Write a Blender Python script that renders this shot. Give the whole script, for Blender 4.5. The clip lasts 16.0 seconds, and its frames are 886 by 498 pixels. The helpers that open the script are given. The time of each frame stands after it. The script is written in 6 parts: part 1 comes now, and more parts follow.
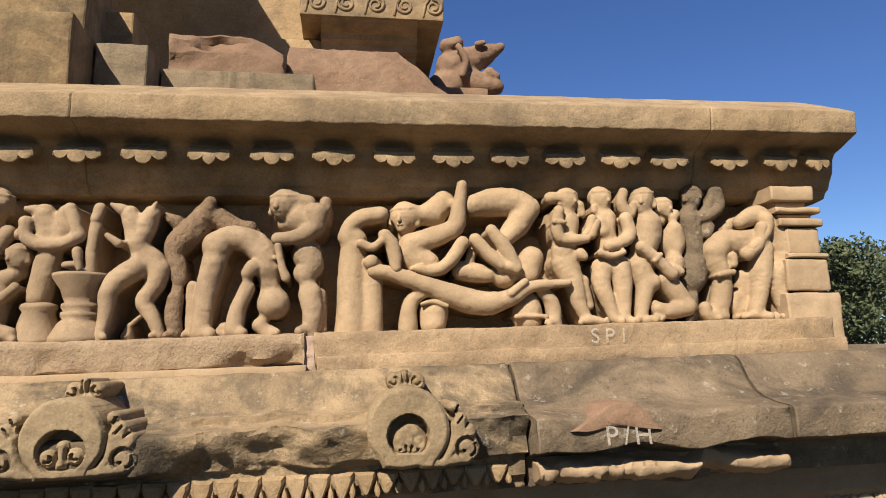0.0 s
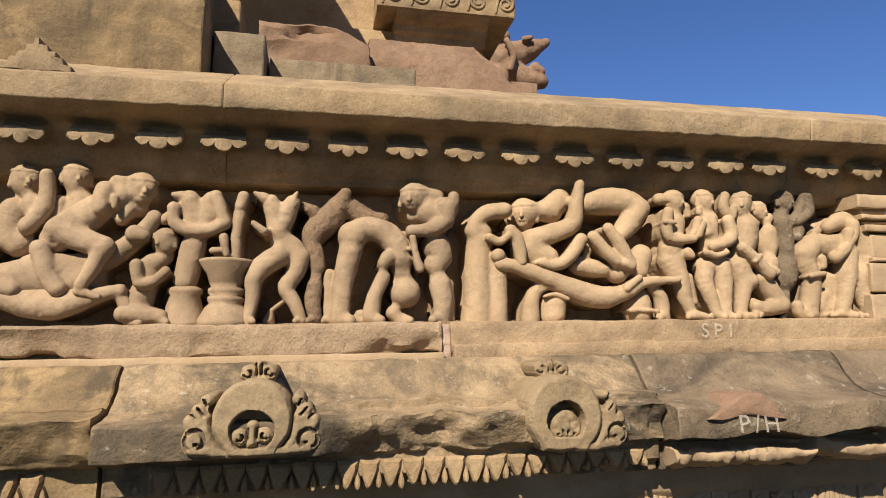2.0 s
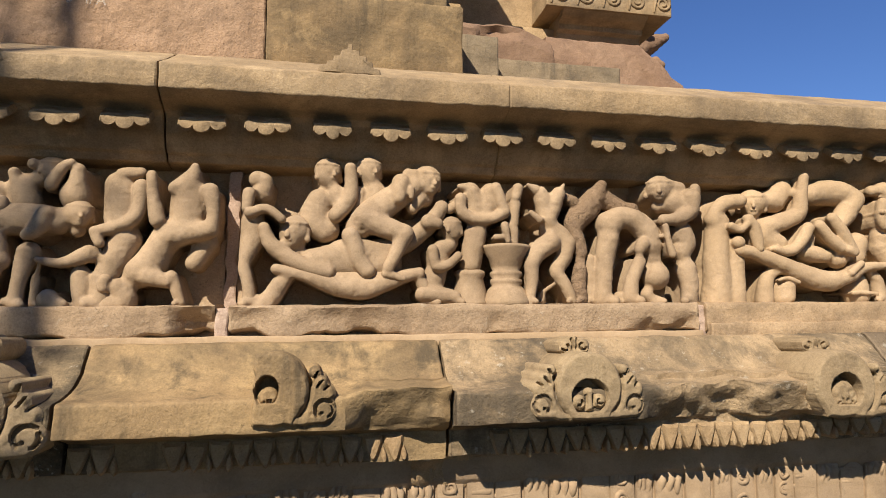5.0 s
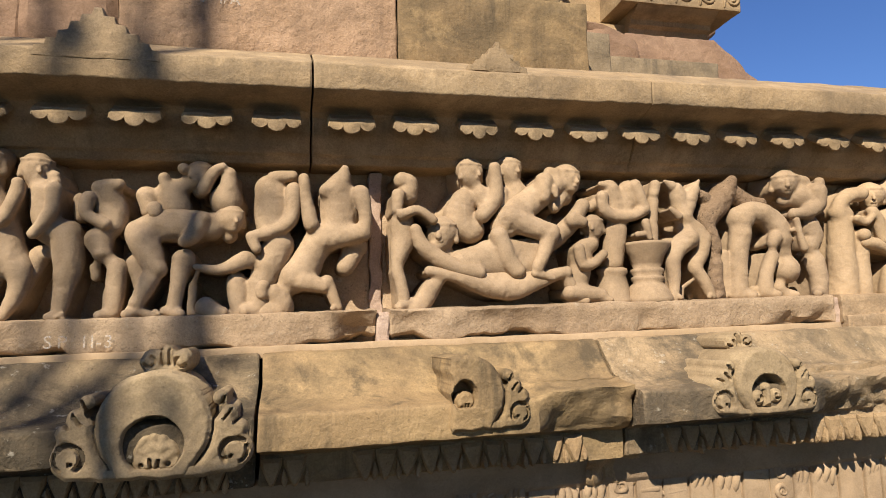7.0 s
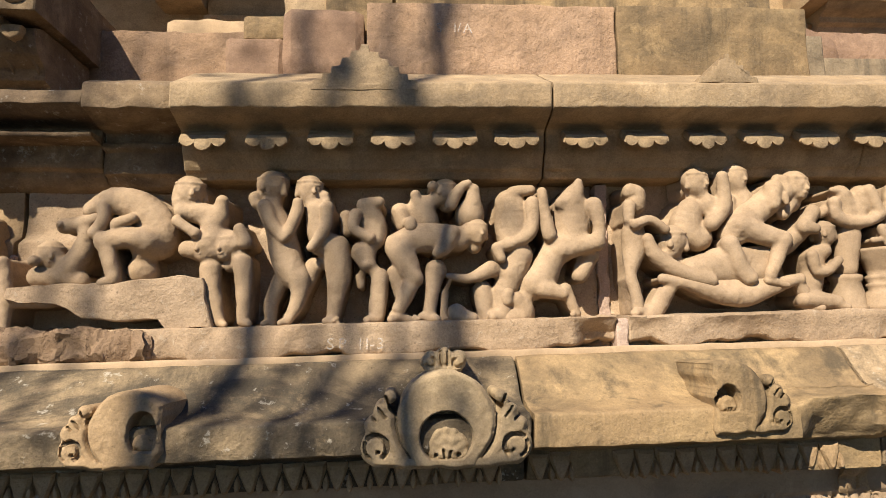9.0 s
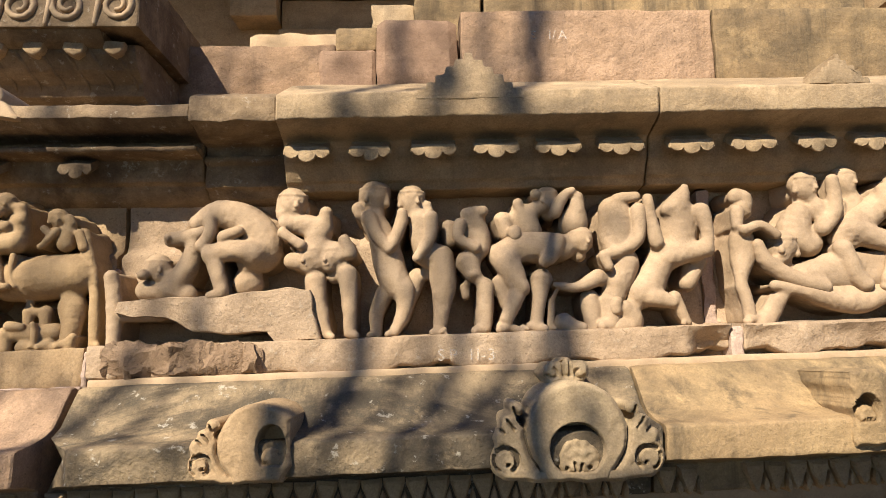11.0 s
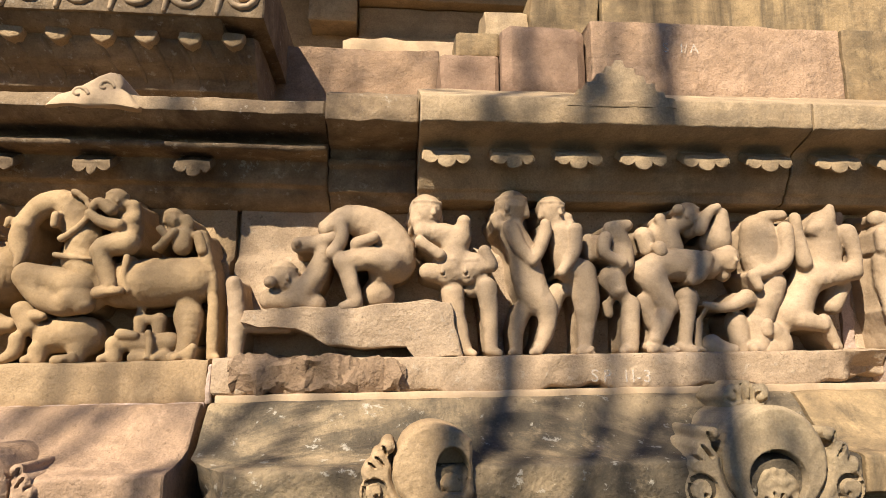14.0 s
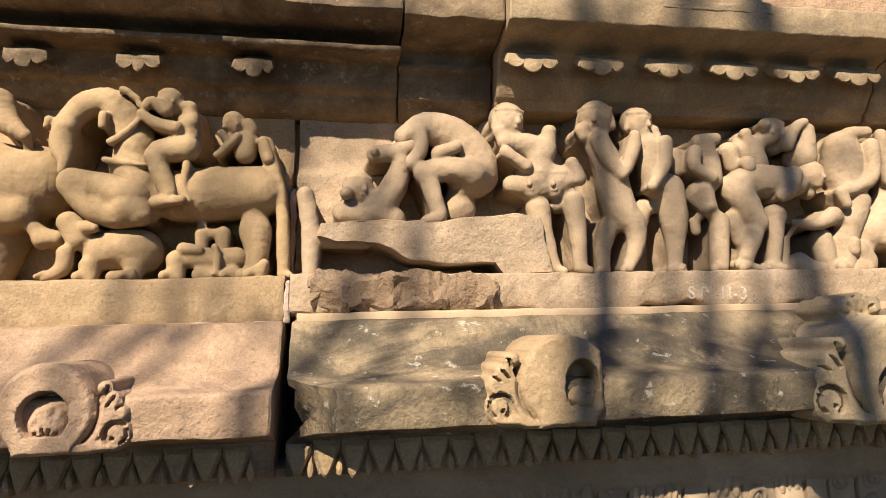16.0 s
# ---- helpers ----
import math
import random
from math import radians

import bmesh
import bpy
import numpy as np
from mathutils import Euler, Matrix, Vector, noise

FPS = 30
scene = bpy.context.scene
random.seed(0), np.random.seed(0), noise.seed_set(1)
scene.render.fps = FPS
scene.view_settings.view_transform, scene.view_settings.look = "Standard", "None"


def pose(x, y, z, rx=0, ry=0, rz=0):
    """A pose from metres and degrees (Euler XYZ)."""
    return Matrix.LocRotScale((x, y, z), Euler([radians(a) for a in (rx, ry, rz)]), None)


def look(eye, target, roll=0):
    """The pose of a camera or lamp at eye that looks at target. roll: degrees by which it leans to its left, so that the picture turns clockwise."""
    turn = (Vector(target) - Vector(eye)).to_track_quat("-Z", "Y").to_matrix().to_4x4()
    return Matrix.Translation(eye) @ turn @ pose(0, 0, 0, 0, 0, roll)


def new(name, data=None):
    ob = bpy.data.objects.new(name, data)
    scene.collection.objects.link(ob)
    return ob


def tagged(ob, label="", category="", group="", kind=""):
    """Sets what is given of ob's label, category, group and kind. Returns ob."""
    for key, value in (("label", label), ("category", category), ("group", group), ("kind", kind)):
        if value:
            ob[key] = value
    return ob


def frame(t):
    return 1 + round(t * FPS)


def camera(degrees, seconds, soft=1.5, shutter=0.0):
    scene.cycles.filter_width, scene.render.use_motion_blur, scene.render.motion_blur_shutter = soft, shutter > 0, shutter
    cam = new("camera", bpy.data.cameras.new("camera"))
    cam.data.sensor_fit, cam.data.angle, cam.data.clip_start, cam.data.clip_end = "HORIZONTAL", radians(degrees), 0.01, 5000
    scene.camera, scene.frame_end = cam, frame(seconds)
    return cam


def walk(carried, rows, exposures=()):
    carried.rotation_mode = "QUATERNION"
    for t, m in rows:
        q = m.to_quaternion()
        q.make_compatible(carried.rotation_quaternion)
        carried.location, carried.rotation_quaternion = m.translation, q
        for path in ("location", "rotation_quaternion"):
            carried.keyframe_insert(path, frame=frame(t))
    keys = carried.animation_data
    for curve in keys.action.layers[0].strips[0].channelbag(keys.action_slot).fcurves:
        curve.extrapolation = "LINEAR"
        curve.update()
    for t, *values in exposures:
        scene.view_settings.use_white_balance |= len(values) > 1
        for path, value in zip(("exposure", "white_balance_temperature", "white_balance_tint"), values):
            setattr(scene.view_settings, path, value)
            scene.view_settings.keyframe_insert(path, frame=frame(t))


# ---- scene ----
cam = camera(66.1, 16.0, soft=0.95)
METRES, EYE, TILT, LEAN, TURN = 4.0, 1.55, 10.0, 1.0, -7.6
ROWS = [
    (0.0, 0.0, 0.0, 0.0, 0.0, 0.0, -0.0),
    (0.5, -0.0378, 0.022, -0.0011, -0.37, -0.18, 0.9),
    (1.0, -0.0682, 0.0153, -0.0011, -1.36, -0.51, 0.22),
    (1.5, -0.1032, -0.0084, 0.0041, -2.32, -0.86, -0.77),
    (2.0, -0.1283, -0.0237, 0.0064, -2.76, -1.3, -1.71),
    (2.5, -0.1513, -0.0411, 0.0066, -2.18, -1.71, -1.38),
    (3.0, -0.1874, -0.044, 0.0028, -0.18, -2.1, -1.28),
    (5.5, -0.3835, -0.0714, 0.0008, -2.85, -2.61, -1.95),
    (6.0, -0.419, -0.0575, -0.0026, -1.27, -3.23, -1.66),
    (6.5, -0.4534, -0.0455, -0.0039, -3.27, -3.27, -0.96),
    (7.0, -0.4859, -0.0537, 0.0004, -4.66, -2.66, -0.77),
    (7.5, -0.5255, -0.0764, 0.0055, -5.91, -2.63, -1.34),
    (8.0, -0.5646, -0.0903, 0.0048, -2.92, -2.45, -1.02),
    (10.5, -0.6086, -0.0689, 0.0021, 9.16, -1.69, 1.51),
    (11.0, -0.6511, -0.0833, 0.0024, 6.32, -1.16, 1.05),
    (11.5, -0.6789, -0.0756, -0.0035, 6.62, -0.93, 0.61),
    (12.0, -0.7054, -0.0491, -0.0102, 7.73, -0.55, 1.58),
    (12.5, -0.7314, -0.039, -0.0135, 9.08, 0.11, 1.61),
    (13.0, -0.7658, -0.05, -0.0113, 8.52, 0.69, 0.58),
    (13.5, -0.7849, -0.0569, -0.0091, 6.3, 0.88, 0.01),
    (14.0, -0.7869, -0.0649, -0.0083, 3.36, 1.09, -0.61),
    (14.5, -0.8008, -0.072, -0.0087, 1.74, 0.98, -0.96),
    (15.0, -0.8334, -0.0821, -0.0131, 0.39, 0.15, -1.81),
    (15.5, -0.8603, -0.0581, -0.0298, -0.36, -0.66, -0.78),
    (16.0, -0.8811, -0.0336, -0.0414, -0.89, -2.29, -0.84),
]
walk(cam, [(t, pose(0, 0, EYE, TILT, LEAN, TURN) @ pose(METRES * x, METRES * y, METRES * z, 90 + pitch, roll, yaw)) for t, x, y, z, yaw, pitch, roll in ROWS], [(0.0, 0.65), (3.0, 0.68), (6.0, 0.75), (8.0, 0.87), (10.5, 1.15), (16.0, 1.24)])

# ---- light ----
SUN = Vector((-0.62, -1.0, 1.03)).normalized()
world = bpy.data.worlds.new("sky")
scene.world = world
world.use_nodes = True
wn = world.node_tree.nodes
sky = wn.new("ShaderNodeTexSky")
sky.sky_type, sky.sun_disc = "NISHITA", False
sky.sun_elevation = math.asin(SUN.z)
sky.sun_rotation = math.atan2(SUN.x, SUN.y)
sky.air_density, sky.dust_density, sky.ozone_density = 1.0, 0.05, 6.0
wn["Background"].inputs["Strength"].default_value = 0.061
deep = wn.new("ShaderNodeHueSaturation")
deep.inputs["Saturation"].default_value, deep.inputs["Hue"].default_value, deep.inputs["Value"].default_value = 1.12, 0.512, 1.22
world.node_tree.links.new(sky.outputs["Color"], deep.inputs["Color"])
world.node_tree.links.new(deep.outputs["Color"], wn["Background"].inputs["Color"])
lamp = new("sun", bpy.data.lights.new("sun", "SUN"))
lamp.data.energy, lamp.data.angle, lamp.data.color = 5.0, radians(0.55), (1.0, 0.888, 0.715)
lamp.matrix_world = look(SUN * 30, (0, 0, 0))


# ---- materials ----
def stone(name, light, mid, stain, amount=0.35, streak=0.0, grain=1.0, lichen=0.0, bump=1.0, seed=0.0, blot=0.0):
    """Weathered sandstone: two tones, vertical streaks or cloudy patina of the stain colour, grain and pits."""
    m = bpy.data.materials.new(name)
    m.use_nodes = True
    n, link = m.node_tree.nodes, m.node_tree.links.new
    bsdf = n["Principled BSDF"]
    bsdf.inputs["Roughness"].default_value = 0.88
    bsdf.inputs["Specular IOR Level"].default_value = 0.25
    geo, info = n.new("ShaderNodeNewGeometry"), n.new("ShaderNodeObjectInfo")

    def mapped(scale, shift=0.0):
        k = n.new("ShaderNodeMapping")
        k.inputs["Scale"].default_value = scale
        k.inputs["Location"].default_value = (seed + shift, seed * 1.7, seed * 0.6 + shift)
        link(geo.outputs["Position"], k.inputs["Vector"])
        return k.outputs["Vector"]

    def tex(vec, scale, detail=6.0, rough=0.6, distortion=0.0):
        k = n.new("ShaderNodeTexNoise")
        k.inputs["Scale"].default_value, k.inputs["Detail"].default_value = scale, detail
        k.inputs["Roughness"].default_value, k.inputs["Distortion"].default_value = rough, distortion
        link(vec, k.inputs["Vector"])
        return k.outputs["Fac"]

    def ramp(fac, lo, hi, a=0.0, b=1.0):
        k = n.new("ShaderNodeMapRange")
        k.interpolation_type = "SMOOTHSTEP"
        for key, v in (("From Min", lo), ("From Max", hi), ("To Min", a), ("To Max", b)):
            k.inputs[key].default_value = v
        link(fac, k.inputs["Value"])
        return k.outputs["Result"]

    def mix(fac, a, b, mode="MIX"):
        k = n.new("ShaderNodeMix")
        k.data_type, k.blend_type = "RGBA", mode
        for sock, v in ((k.inputs[0], fac), (k.inputs[6], a), (k.inputs[7], b)):
            if isinstance(v, (int, float)):
                sock.default_value = v
            elif isinstance(v, tuple):
                sock.default_value = (*v, 1.0)
            else:
                link(v, sock)
        return k.outputs[2]

    light, mid, stain = (tuple(0.69 * c for c in k) for k in (light, mid, stain))
    plain = mapped((1, 1, 1))
    col = mix(ramp(tex(plain, 2.6, 8, 0.62, 0.4), 0.36, 0.66), mid, light)
    col = mix(ramp(tex(plain, 11.0, 7, 0.7, 0.5), 0.40, 0.66, 0.0, 0.5), col, tuple(0.72 * c for c in mid))
    bed = tex(mapped((0.7, 1.0, 9.0), 3.1), 1.6, 5, 0.6, 0.8)
    col = mix(ramp(bed, 0.5, 0.72, 0.0, 0.35), col, tuple(0.78 * c for c in mid))
    if streak > 0:
        col = mix(ramp(tex(mapped((9.0, 9.0, 0.8), 5.0), 1.3, 6, 0.65, 0.3), 0.48, 0.68, 0.0, streak), col, stain)
    col = mix(ramp(tex(mapped((1, 1, 1.3), 9.0), 3.4, 9, 0.68, 0.6), 0.50 - 0.10 * amount, 0.70 - 0.06 * amount, 0.0, amount), col, stain)
    if blot > 0:
        col = mix(ramp(tex(mapped((0.8, 1, 1.5), 4.0), 2.3, 10, 0.7, 0.9), 0.47, 0.60, 0.0, blot), col, stain)
    if lichen > 0:
        col = mix(ramp(tex(plain, 26.0, 4, 0.7), 0.60, 0.68, 0.0, lichen), col, (0.50, 0.46, 0.38))
    col = mix(ramp(tex(mapped((1, 1, 1), 2.2), 75.0, 3, 0.6), 0.62, 0.70, 0.0, 0.45 * bump), col, tuple(0.45 * c for c in mid))
    col = mix(ramp(tex(mapped((1, 1, 1), 7.7), 6.0, 10, 0.75, 0.3), 0.54, 0.68, 0.0, 0.4), col, tuple(min(1.0, 1.25 * c) for c in light))
    speck = ramp(tex(plain, 170.0, 3, 0.7), 0.3, 0.75, 1.0 - 0.15 * grain, 1.0 + 0.10 * grain)
    tint = ramp(info.outputs["Random"], 0.0, 1.0, 0.93, 1.05)
    both = n.new("ShaderNodeMath")
    both.operation = "MULTIPLY"
    link(speck, both.inputs[0])
    link(tint, both.inputs[1])
    shade = n.new("ShaderNodeVectorMath")
    shade.operation = "SCALE"
    link(col, shade.inputs[0])
    link(both.outputs[0], shade.inputs["Scale"])
    link(shade.outputs[0], bsdf.inputs["Base Color"])
    last = None
    for scale, dist, strength in ((13.0, 0.02, 0.50), (48.0, 0.006, 0.45), (170.0, 0.002, 0.45)):
        b = n.new("ShaderNodeBump")
        b.inputs["Strength"].default_value, b.inputs["Distance"].default_value = strength * bump, dist
        link(tex(plain, scale, 6, 0.65), b.inputs["Height"])
        if last:
            link(last, b.inputs["Normal"])
        last = b.outputs["Normal"]
    link(last, bsdf.inputs["Normal"])
    return m


BUFF = stone("buff_sandstone", (0.56, 0.40, 0.235), (0.46, 0.315, 0.175), (0.20, 0.135, 0.08), 0.35)
FIGURE = stone("carved_sandstone", (0.56, 0.41, 0.27), (0.47, 0.335, 0.21), (0.22, 0.155, 0.105), 0.36, bump=0.42, grain=0.5, seed=2.0)
PALE = stone("pale_sandstone", (0.66, 0.48, 0.31), (0.58, 0.415, 0.255), (0.34, 0.24, 0.155), 0.28, bump=0.42, grain=0.5, seed=4.0)
CORNICE = stone("cornice_sandstone", (0.58, 0.43, 0.265), (0.50, 0.355, 0.205), (0.19, 0.145, 0.10), 0.5, streak=0.3, seed=6.0, bump=0.9, blot=0.35)
EAVE = stone("stained_eave_sandstone", (0.56, 0.41, 0.25), (0.45, 0.325, 0.195), (0.085, 0.072, 0.055), 0.6, streak=0.5, lichen=0.4, seed=8.0, bump=1.5, blot=0.75)
DARK = stone("blackened_sandstone", (0.38, 0.285, 0.19), (0.26, 0.195, 0.13), (0.06, 0.05, 0.042), 0.7, lichen=0.35, bump=1.4, seed=1.0)
PINK = stone("pink_sandstone", (0.58, 0.39, 0.255), (0.48, 0.31, 0.19), (0.17, 0.115, 0.08), 0.45, streak=0.35, seed=3.0, bump=1.5, blot=0.22)
RED = stone("red_sandstone", (0.42, 0.28, 0.19), (0.35, 0.22, 0.145), (0.17, 0.10, 0.07), 0.4, seed=5.0)
OCHRE = stone("ochre_sandstone", (0.52, 0.365, 0.19), (0.41, 0.28, 0.15), (0.11, 0.085, 0.055), 0.55, streak=0.75, seed=7.0, blot=0.35)
GREY = stone("grey_streaked_sandstone", (0.42, 0.33, 0.22), (0.34, 0.26, 0.17), (0.10, 0.085, 0.065), 0.5, streak=0.7, seed=9.0)
ROUGH = stone("fractured_sandstone", (0.45, 0.315, 0.205), (0.36, 0.24, 0.15), (0.18, 0.12, 0.08), 0.5, bump=2.2, seed=10.0)
EAVE_WEST = stone("dark_stained_eave_sandstone", (0.50, 0.37, 0.22), (0.34, 0.25, 0.15), (0.075, 0.062, 0.045), 0.8, streak=0.45, lichen=0.5, seed=18.0, bump=1.7, blot=0.8)
# Dark crust, with the shade of cornice and canopy undersides put into its colour.
SHADED_CRUST = stone("crusted_sandstone", (0.42, 0.305, 0.19), (0.31, 0.215, 0.125), (0.11, 0.075, 0.05), 0.7, streak=0.4, lichen=0.3, seed=16.0, blot=0.5)
HORSE = stone("smooth_buff_sandstone", (0.51, 0.355, 0.195), (0.43, 0.29, 0.155), (0.20, 0.13, 0.075), 0.35, bump=0.42, grain=0.5, seed=19.0)
ORNAMENT = stone("ornament_sandstone", (0.50, 0.38, 0.23), (0.41, 0.30, 0.18), (0.15, 0.115, 0.08), 0.45, bump=0.8, seed=14.0)
PLINTH = stone("pitted_plinth_sandstone", (0.57, 0.42, 0.28), (0.47, 0.335, 0.215), (0.24, 0.17, 0.115), 0.42, lichen=0.2, bump=1.25, seed=21.0)
PALE_PLINTH = stone("bright_plinth_sandstone", (0.67, 0.485, 0.305), (0.57, 0.40, 0.24), (0.21, 0.155, 0.105), 0.45, bump=1.1, seed=25.0, blot=0.25)
MORTAR = stone("pink_mortar", (0.66, 0.50, 0.40), (0.58, 0.42, 0.33), (0.42, 0.30, 0.23), 0.3, seed=11.0)
EARTH = stone("dry_grass_ground", (0.075, 0.06, 0.032), (0.055, 0.045, 0.023), (0.06, 0.046, 0.027), 0.5, seed=12.0)


# ---- helpers for building ----
def mesh_object(name, verts, faces, material, parent=None, label="", smooth=True):
    me = bpy.data.meshes.new(name)
    me.from_pydata([tuple(v) for v in verts], [], faces)
    me.polygons.foreach_set("use_smooth", [smooth] * len(me.polygons))
    me.materials.append(material)
    me.update()
    ob = new(name, me)
    if parent:
        ob.parent = parent
    if label:
        ob["label"] = label
    return ob


def upper(x):
    """The cornice drops slightly towards the west."""
    return 0.011 * (x + 0.9)


def lower(x):
    """The ledges below the frieze drop a little more."""
    return 0.022 * (x + 0.9)


def wobble(p, amount, size):
    v = noise.noise_vector(Vector(p) / size)
    return Vector(p) + v * amount


def refine(profile, step, cut):
    """A closed (y, z) outline with its corners cut back and its sides divided."""
    out = []
    n = len(profile)
    for i in range(n):
        a, b, c = (Vector(profile[(i + k) % n]) for k in (-1, 0, 1))
        la, lc = (a - b).length, (c - b).length
        out.append(b + (a - b) * min(cut / la, 0.3))
        out.append(b + (a - b) * min(cut * 0.3 / la, 0.1) + (c - b) * min(cut * 0.3 / lc, 0.1))
        out.append(b + (c - b) * min(cut / lc, 0.3))
    fine = []
    for a, b in zip(out, out[1:] + out[:1]):
        k = max(1, int((b - a).length / step))
        fine += [a + (b - a) * j / k for j in range(k)]
    return fine


def course(name, x0, x1, profile, material, parent=None, label="", sag=None, step=0.03, cut=0.005, rough=0.003, size=0.09, warp=None):
    """A stone that runs along x with one outline, worn and uneven."""
    ring = refine(profile, step, cut)
    n, k = len(ring), max(1, int((x1 - x0) / step))
    ends = [x0, x0 + min(cut, (x1 - x0) / 4)] + [x0 + (x1 - x0) * i / k for i in range(1, k)] + [x1 - min(cut, (x1 - x0) / 4), x1]
    mid = sum(ring, Vector((0, 0))) / n
    verts = []
    for i, x in enumerate(ends):
        shrink = cut * 0.7 if i in (0, len(ends) - 1) else 0.0
        for p in ring:
            q = p + (mid - p).normalized() * shrink
            v = Vector((x, q.x, q.y + (sag(x) if sag else 0.0)))
            if warp:
                v = Vector(warp(*v))
            v = wobble(wobble(v, rough, size), rough * 0.5, size * 0.27)
            verts.append(v)
    faces = [(i * n + j, i * n + (j + 1) % n, (i + 1) * n + (j + 1) % n, (i + 1) * n + j) for i in range(len(ends) - 1) for j in range(n)]
    faces += [tuple(reversed(range(n))), tuple((len(ends) - 1) * n + j for j in range(n))]
    ob = mesh_object(name, verts, faces, material, parent, label)
    bm = bmesh.new()
    bm.from_mesh(ob.data)
    bmesh.ops.recalc_face_normals(bm, faces=bm.faces)
    bm.to_mesh(ob.data)
    bm.free()
    ob.data.set_sharp_from_angle(angle=radians(32))
    return ob


def block(name, x0, x1, y0, y1, z0, z1, material, parent=None, label="", **more):
    return course(name, x0, x1, [(y0, z0), (y0, z1), (y1, z1), (y1, z0)], material, parent, label, **more)



def tube(verts, faces, points, seg=14):
    """A rounded limb through (x, y, z, r) points, closed by caps."""
    def ring(c, r, u, v):
        k = len(verts)
        for i in range(seg):
            a = 2 * math.pi * i / seg
            verts.append(c + (u * math.cos(a) + v * math.sin(a)) * r)
        return k
    pts = [(Vector(p[:3]), p[3]) for p in points]
    if len(pts) == 1:
        c, r = pts[0]
        pts = [(c - Vector((0, 0, r * 0.05)), r), (c + Vector((0, 0, r * 0.05)), r)]
    rings = []
    for i, (c, r) in enumerate(pts):
        a = pts[max(i - 1, 0)][0]
        b = pts[min(i + 1, len(pts) - 1)][0]
        d = (b - a).normalized()
        u = d.cross(Vector((0.12, 1, 0.07))).normalized()
        v = d.cross(u)
        if i == 0:
            for k in (80, 55, 28):
                rings.append(ring(c - d * r * math.sin(radians(k)), r * math.cos(radians(k)), u, v))
        rings.append(ring(c, r, u, v))
        if i == len(pts) - 1:
            for k in (28, 55, 80):
                rings.append(ring(c + d * r * math.sin(radians(k)), r * math.cos(radians(k)), u, v))
    for a, b in zip(rings, rings[1:]):
        faces += [(a + j, a + (j + 1) % seg, b + (j + 1) % seg, b + j) for j in range(seg)]
    faces += [tuple(rings[0] + j for j in reversed(range(seg))), tuple(rings[-1] + j for j in range(seg))]


def dense(points):
    """Fills a limb with points between the given ones, on a smooth curve."""
    if len(points) < 3:
        return points
    p = [Vector(q) for q in points]
    out = []
    for i in range(len(p) - 1):
        a, b, c, d = p[max(i - 1, 0)], p[i], p[i + 1], p[min(i + 2, len(p) - 1)]
        for k in range(4):
            t = k / 4
            q = 0.5 * (2 * b + (c - a) * t + (2 * a - 5 * b + 4 * c - d) * t * t + (3 * b - a - 3 * c + d) * t ** 3)
            q.w = max(q.w, 0.003)
            out.append(q)
    out.append(p[-1])
    return out


LATTICE = np.random.default_rng(3).random((64, 64, 64)).astype(np.float32)


def cloud(axes, cell):
    """Smooth noise from 0 to 1 over a box of points, with lumps of the size of the cell."""
    weights, picks = [], []
    for k, a in enumerate(axes):
        q = a / cell + 17.3 * k
        i = np.floor(q).astype(int)
        f = q - i
        f = f * f * (3 - 2 * f)
        lo, hi = int(i.min()), int(i.max()) + 2
        w = np.zeros((len(a), hi - lo), np.float32)
        row = np.arange(len(a))
        w[row, i - lo] += 1 - f
        w[row, i - lo + 1] += f
        weights.append(w)
        picks.append(np.arange(lo, hi) % 64)
    v = LATTICE[np.ix_(*picks)]
    v = np.tensordot(weights[0], v, (1, 0))
    v = np.tensordot(weights[1], v, (1, 1)).transpose(1, 0, 2)
    return np.tensordot(v, weights[2], (2, 1))


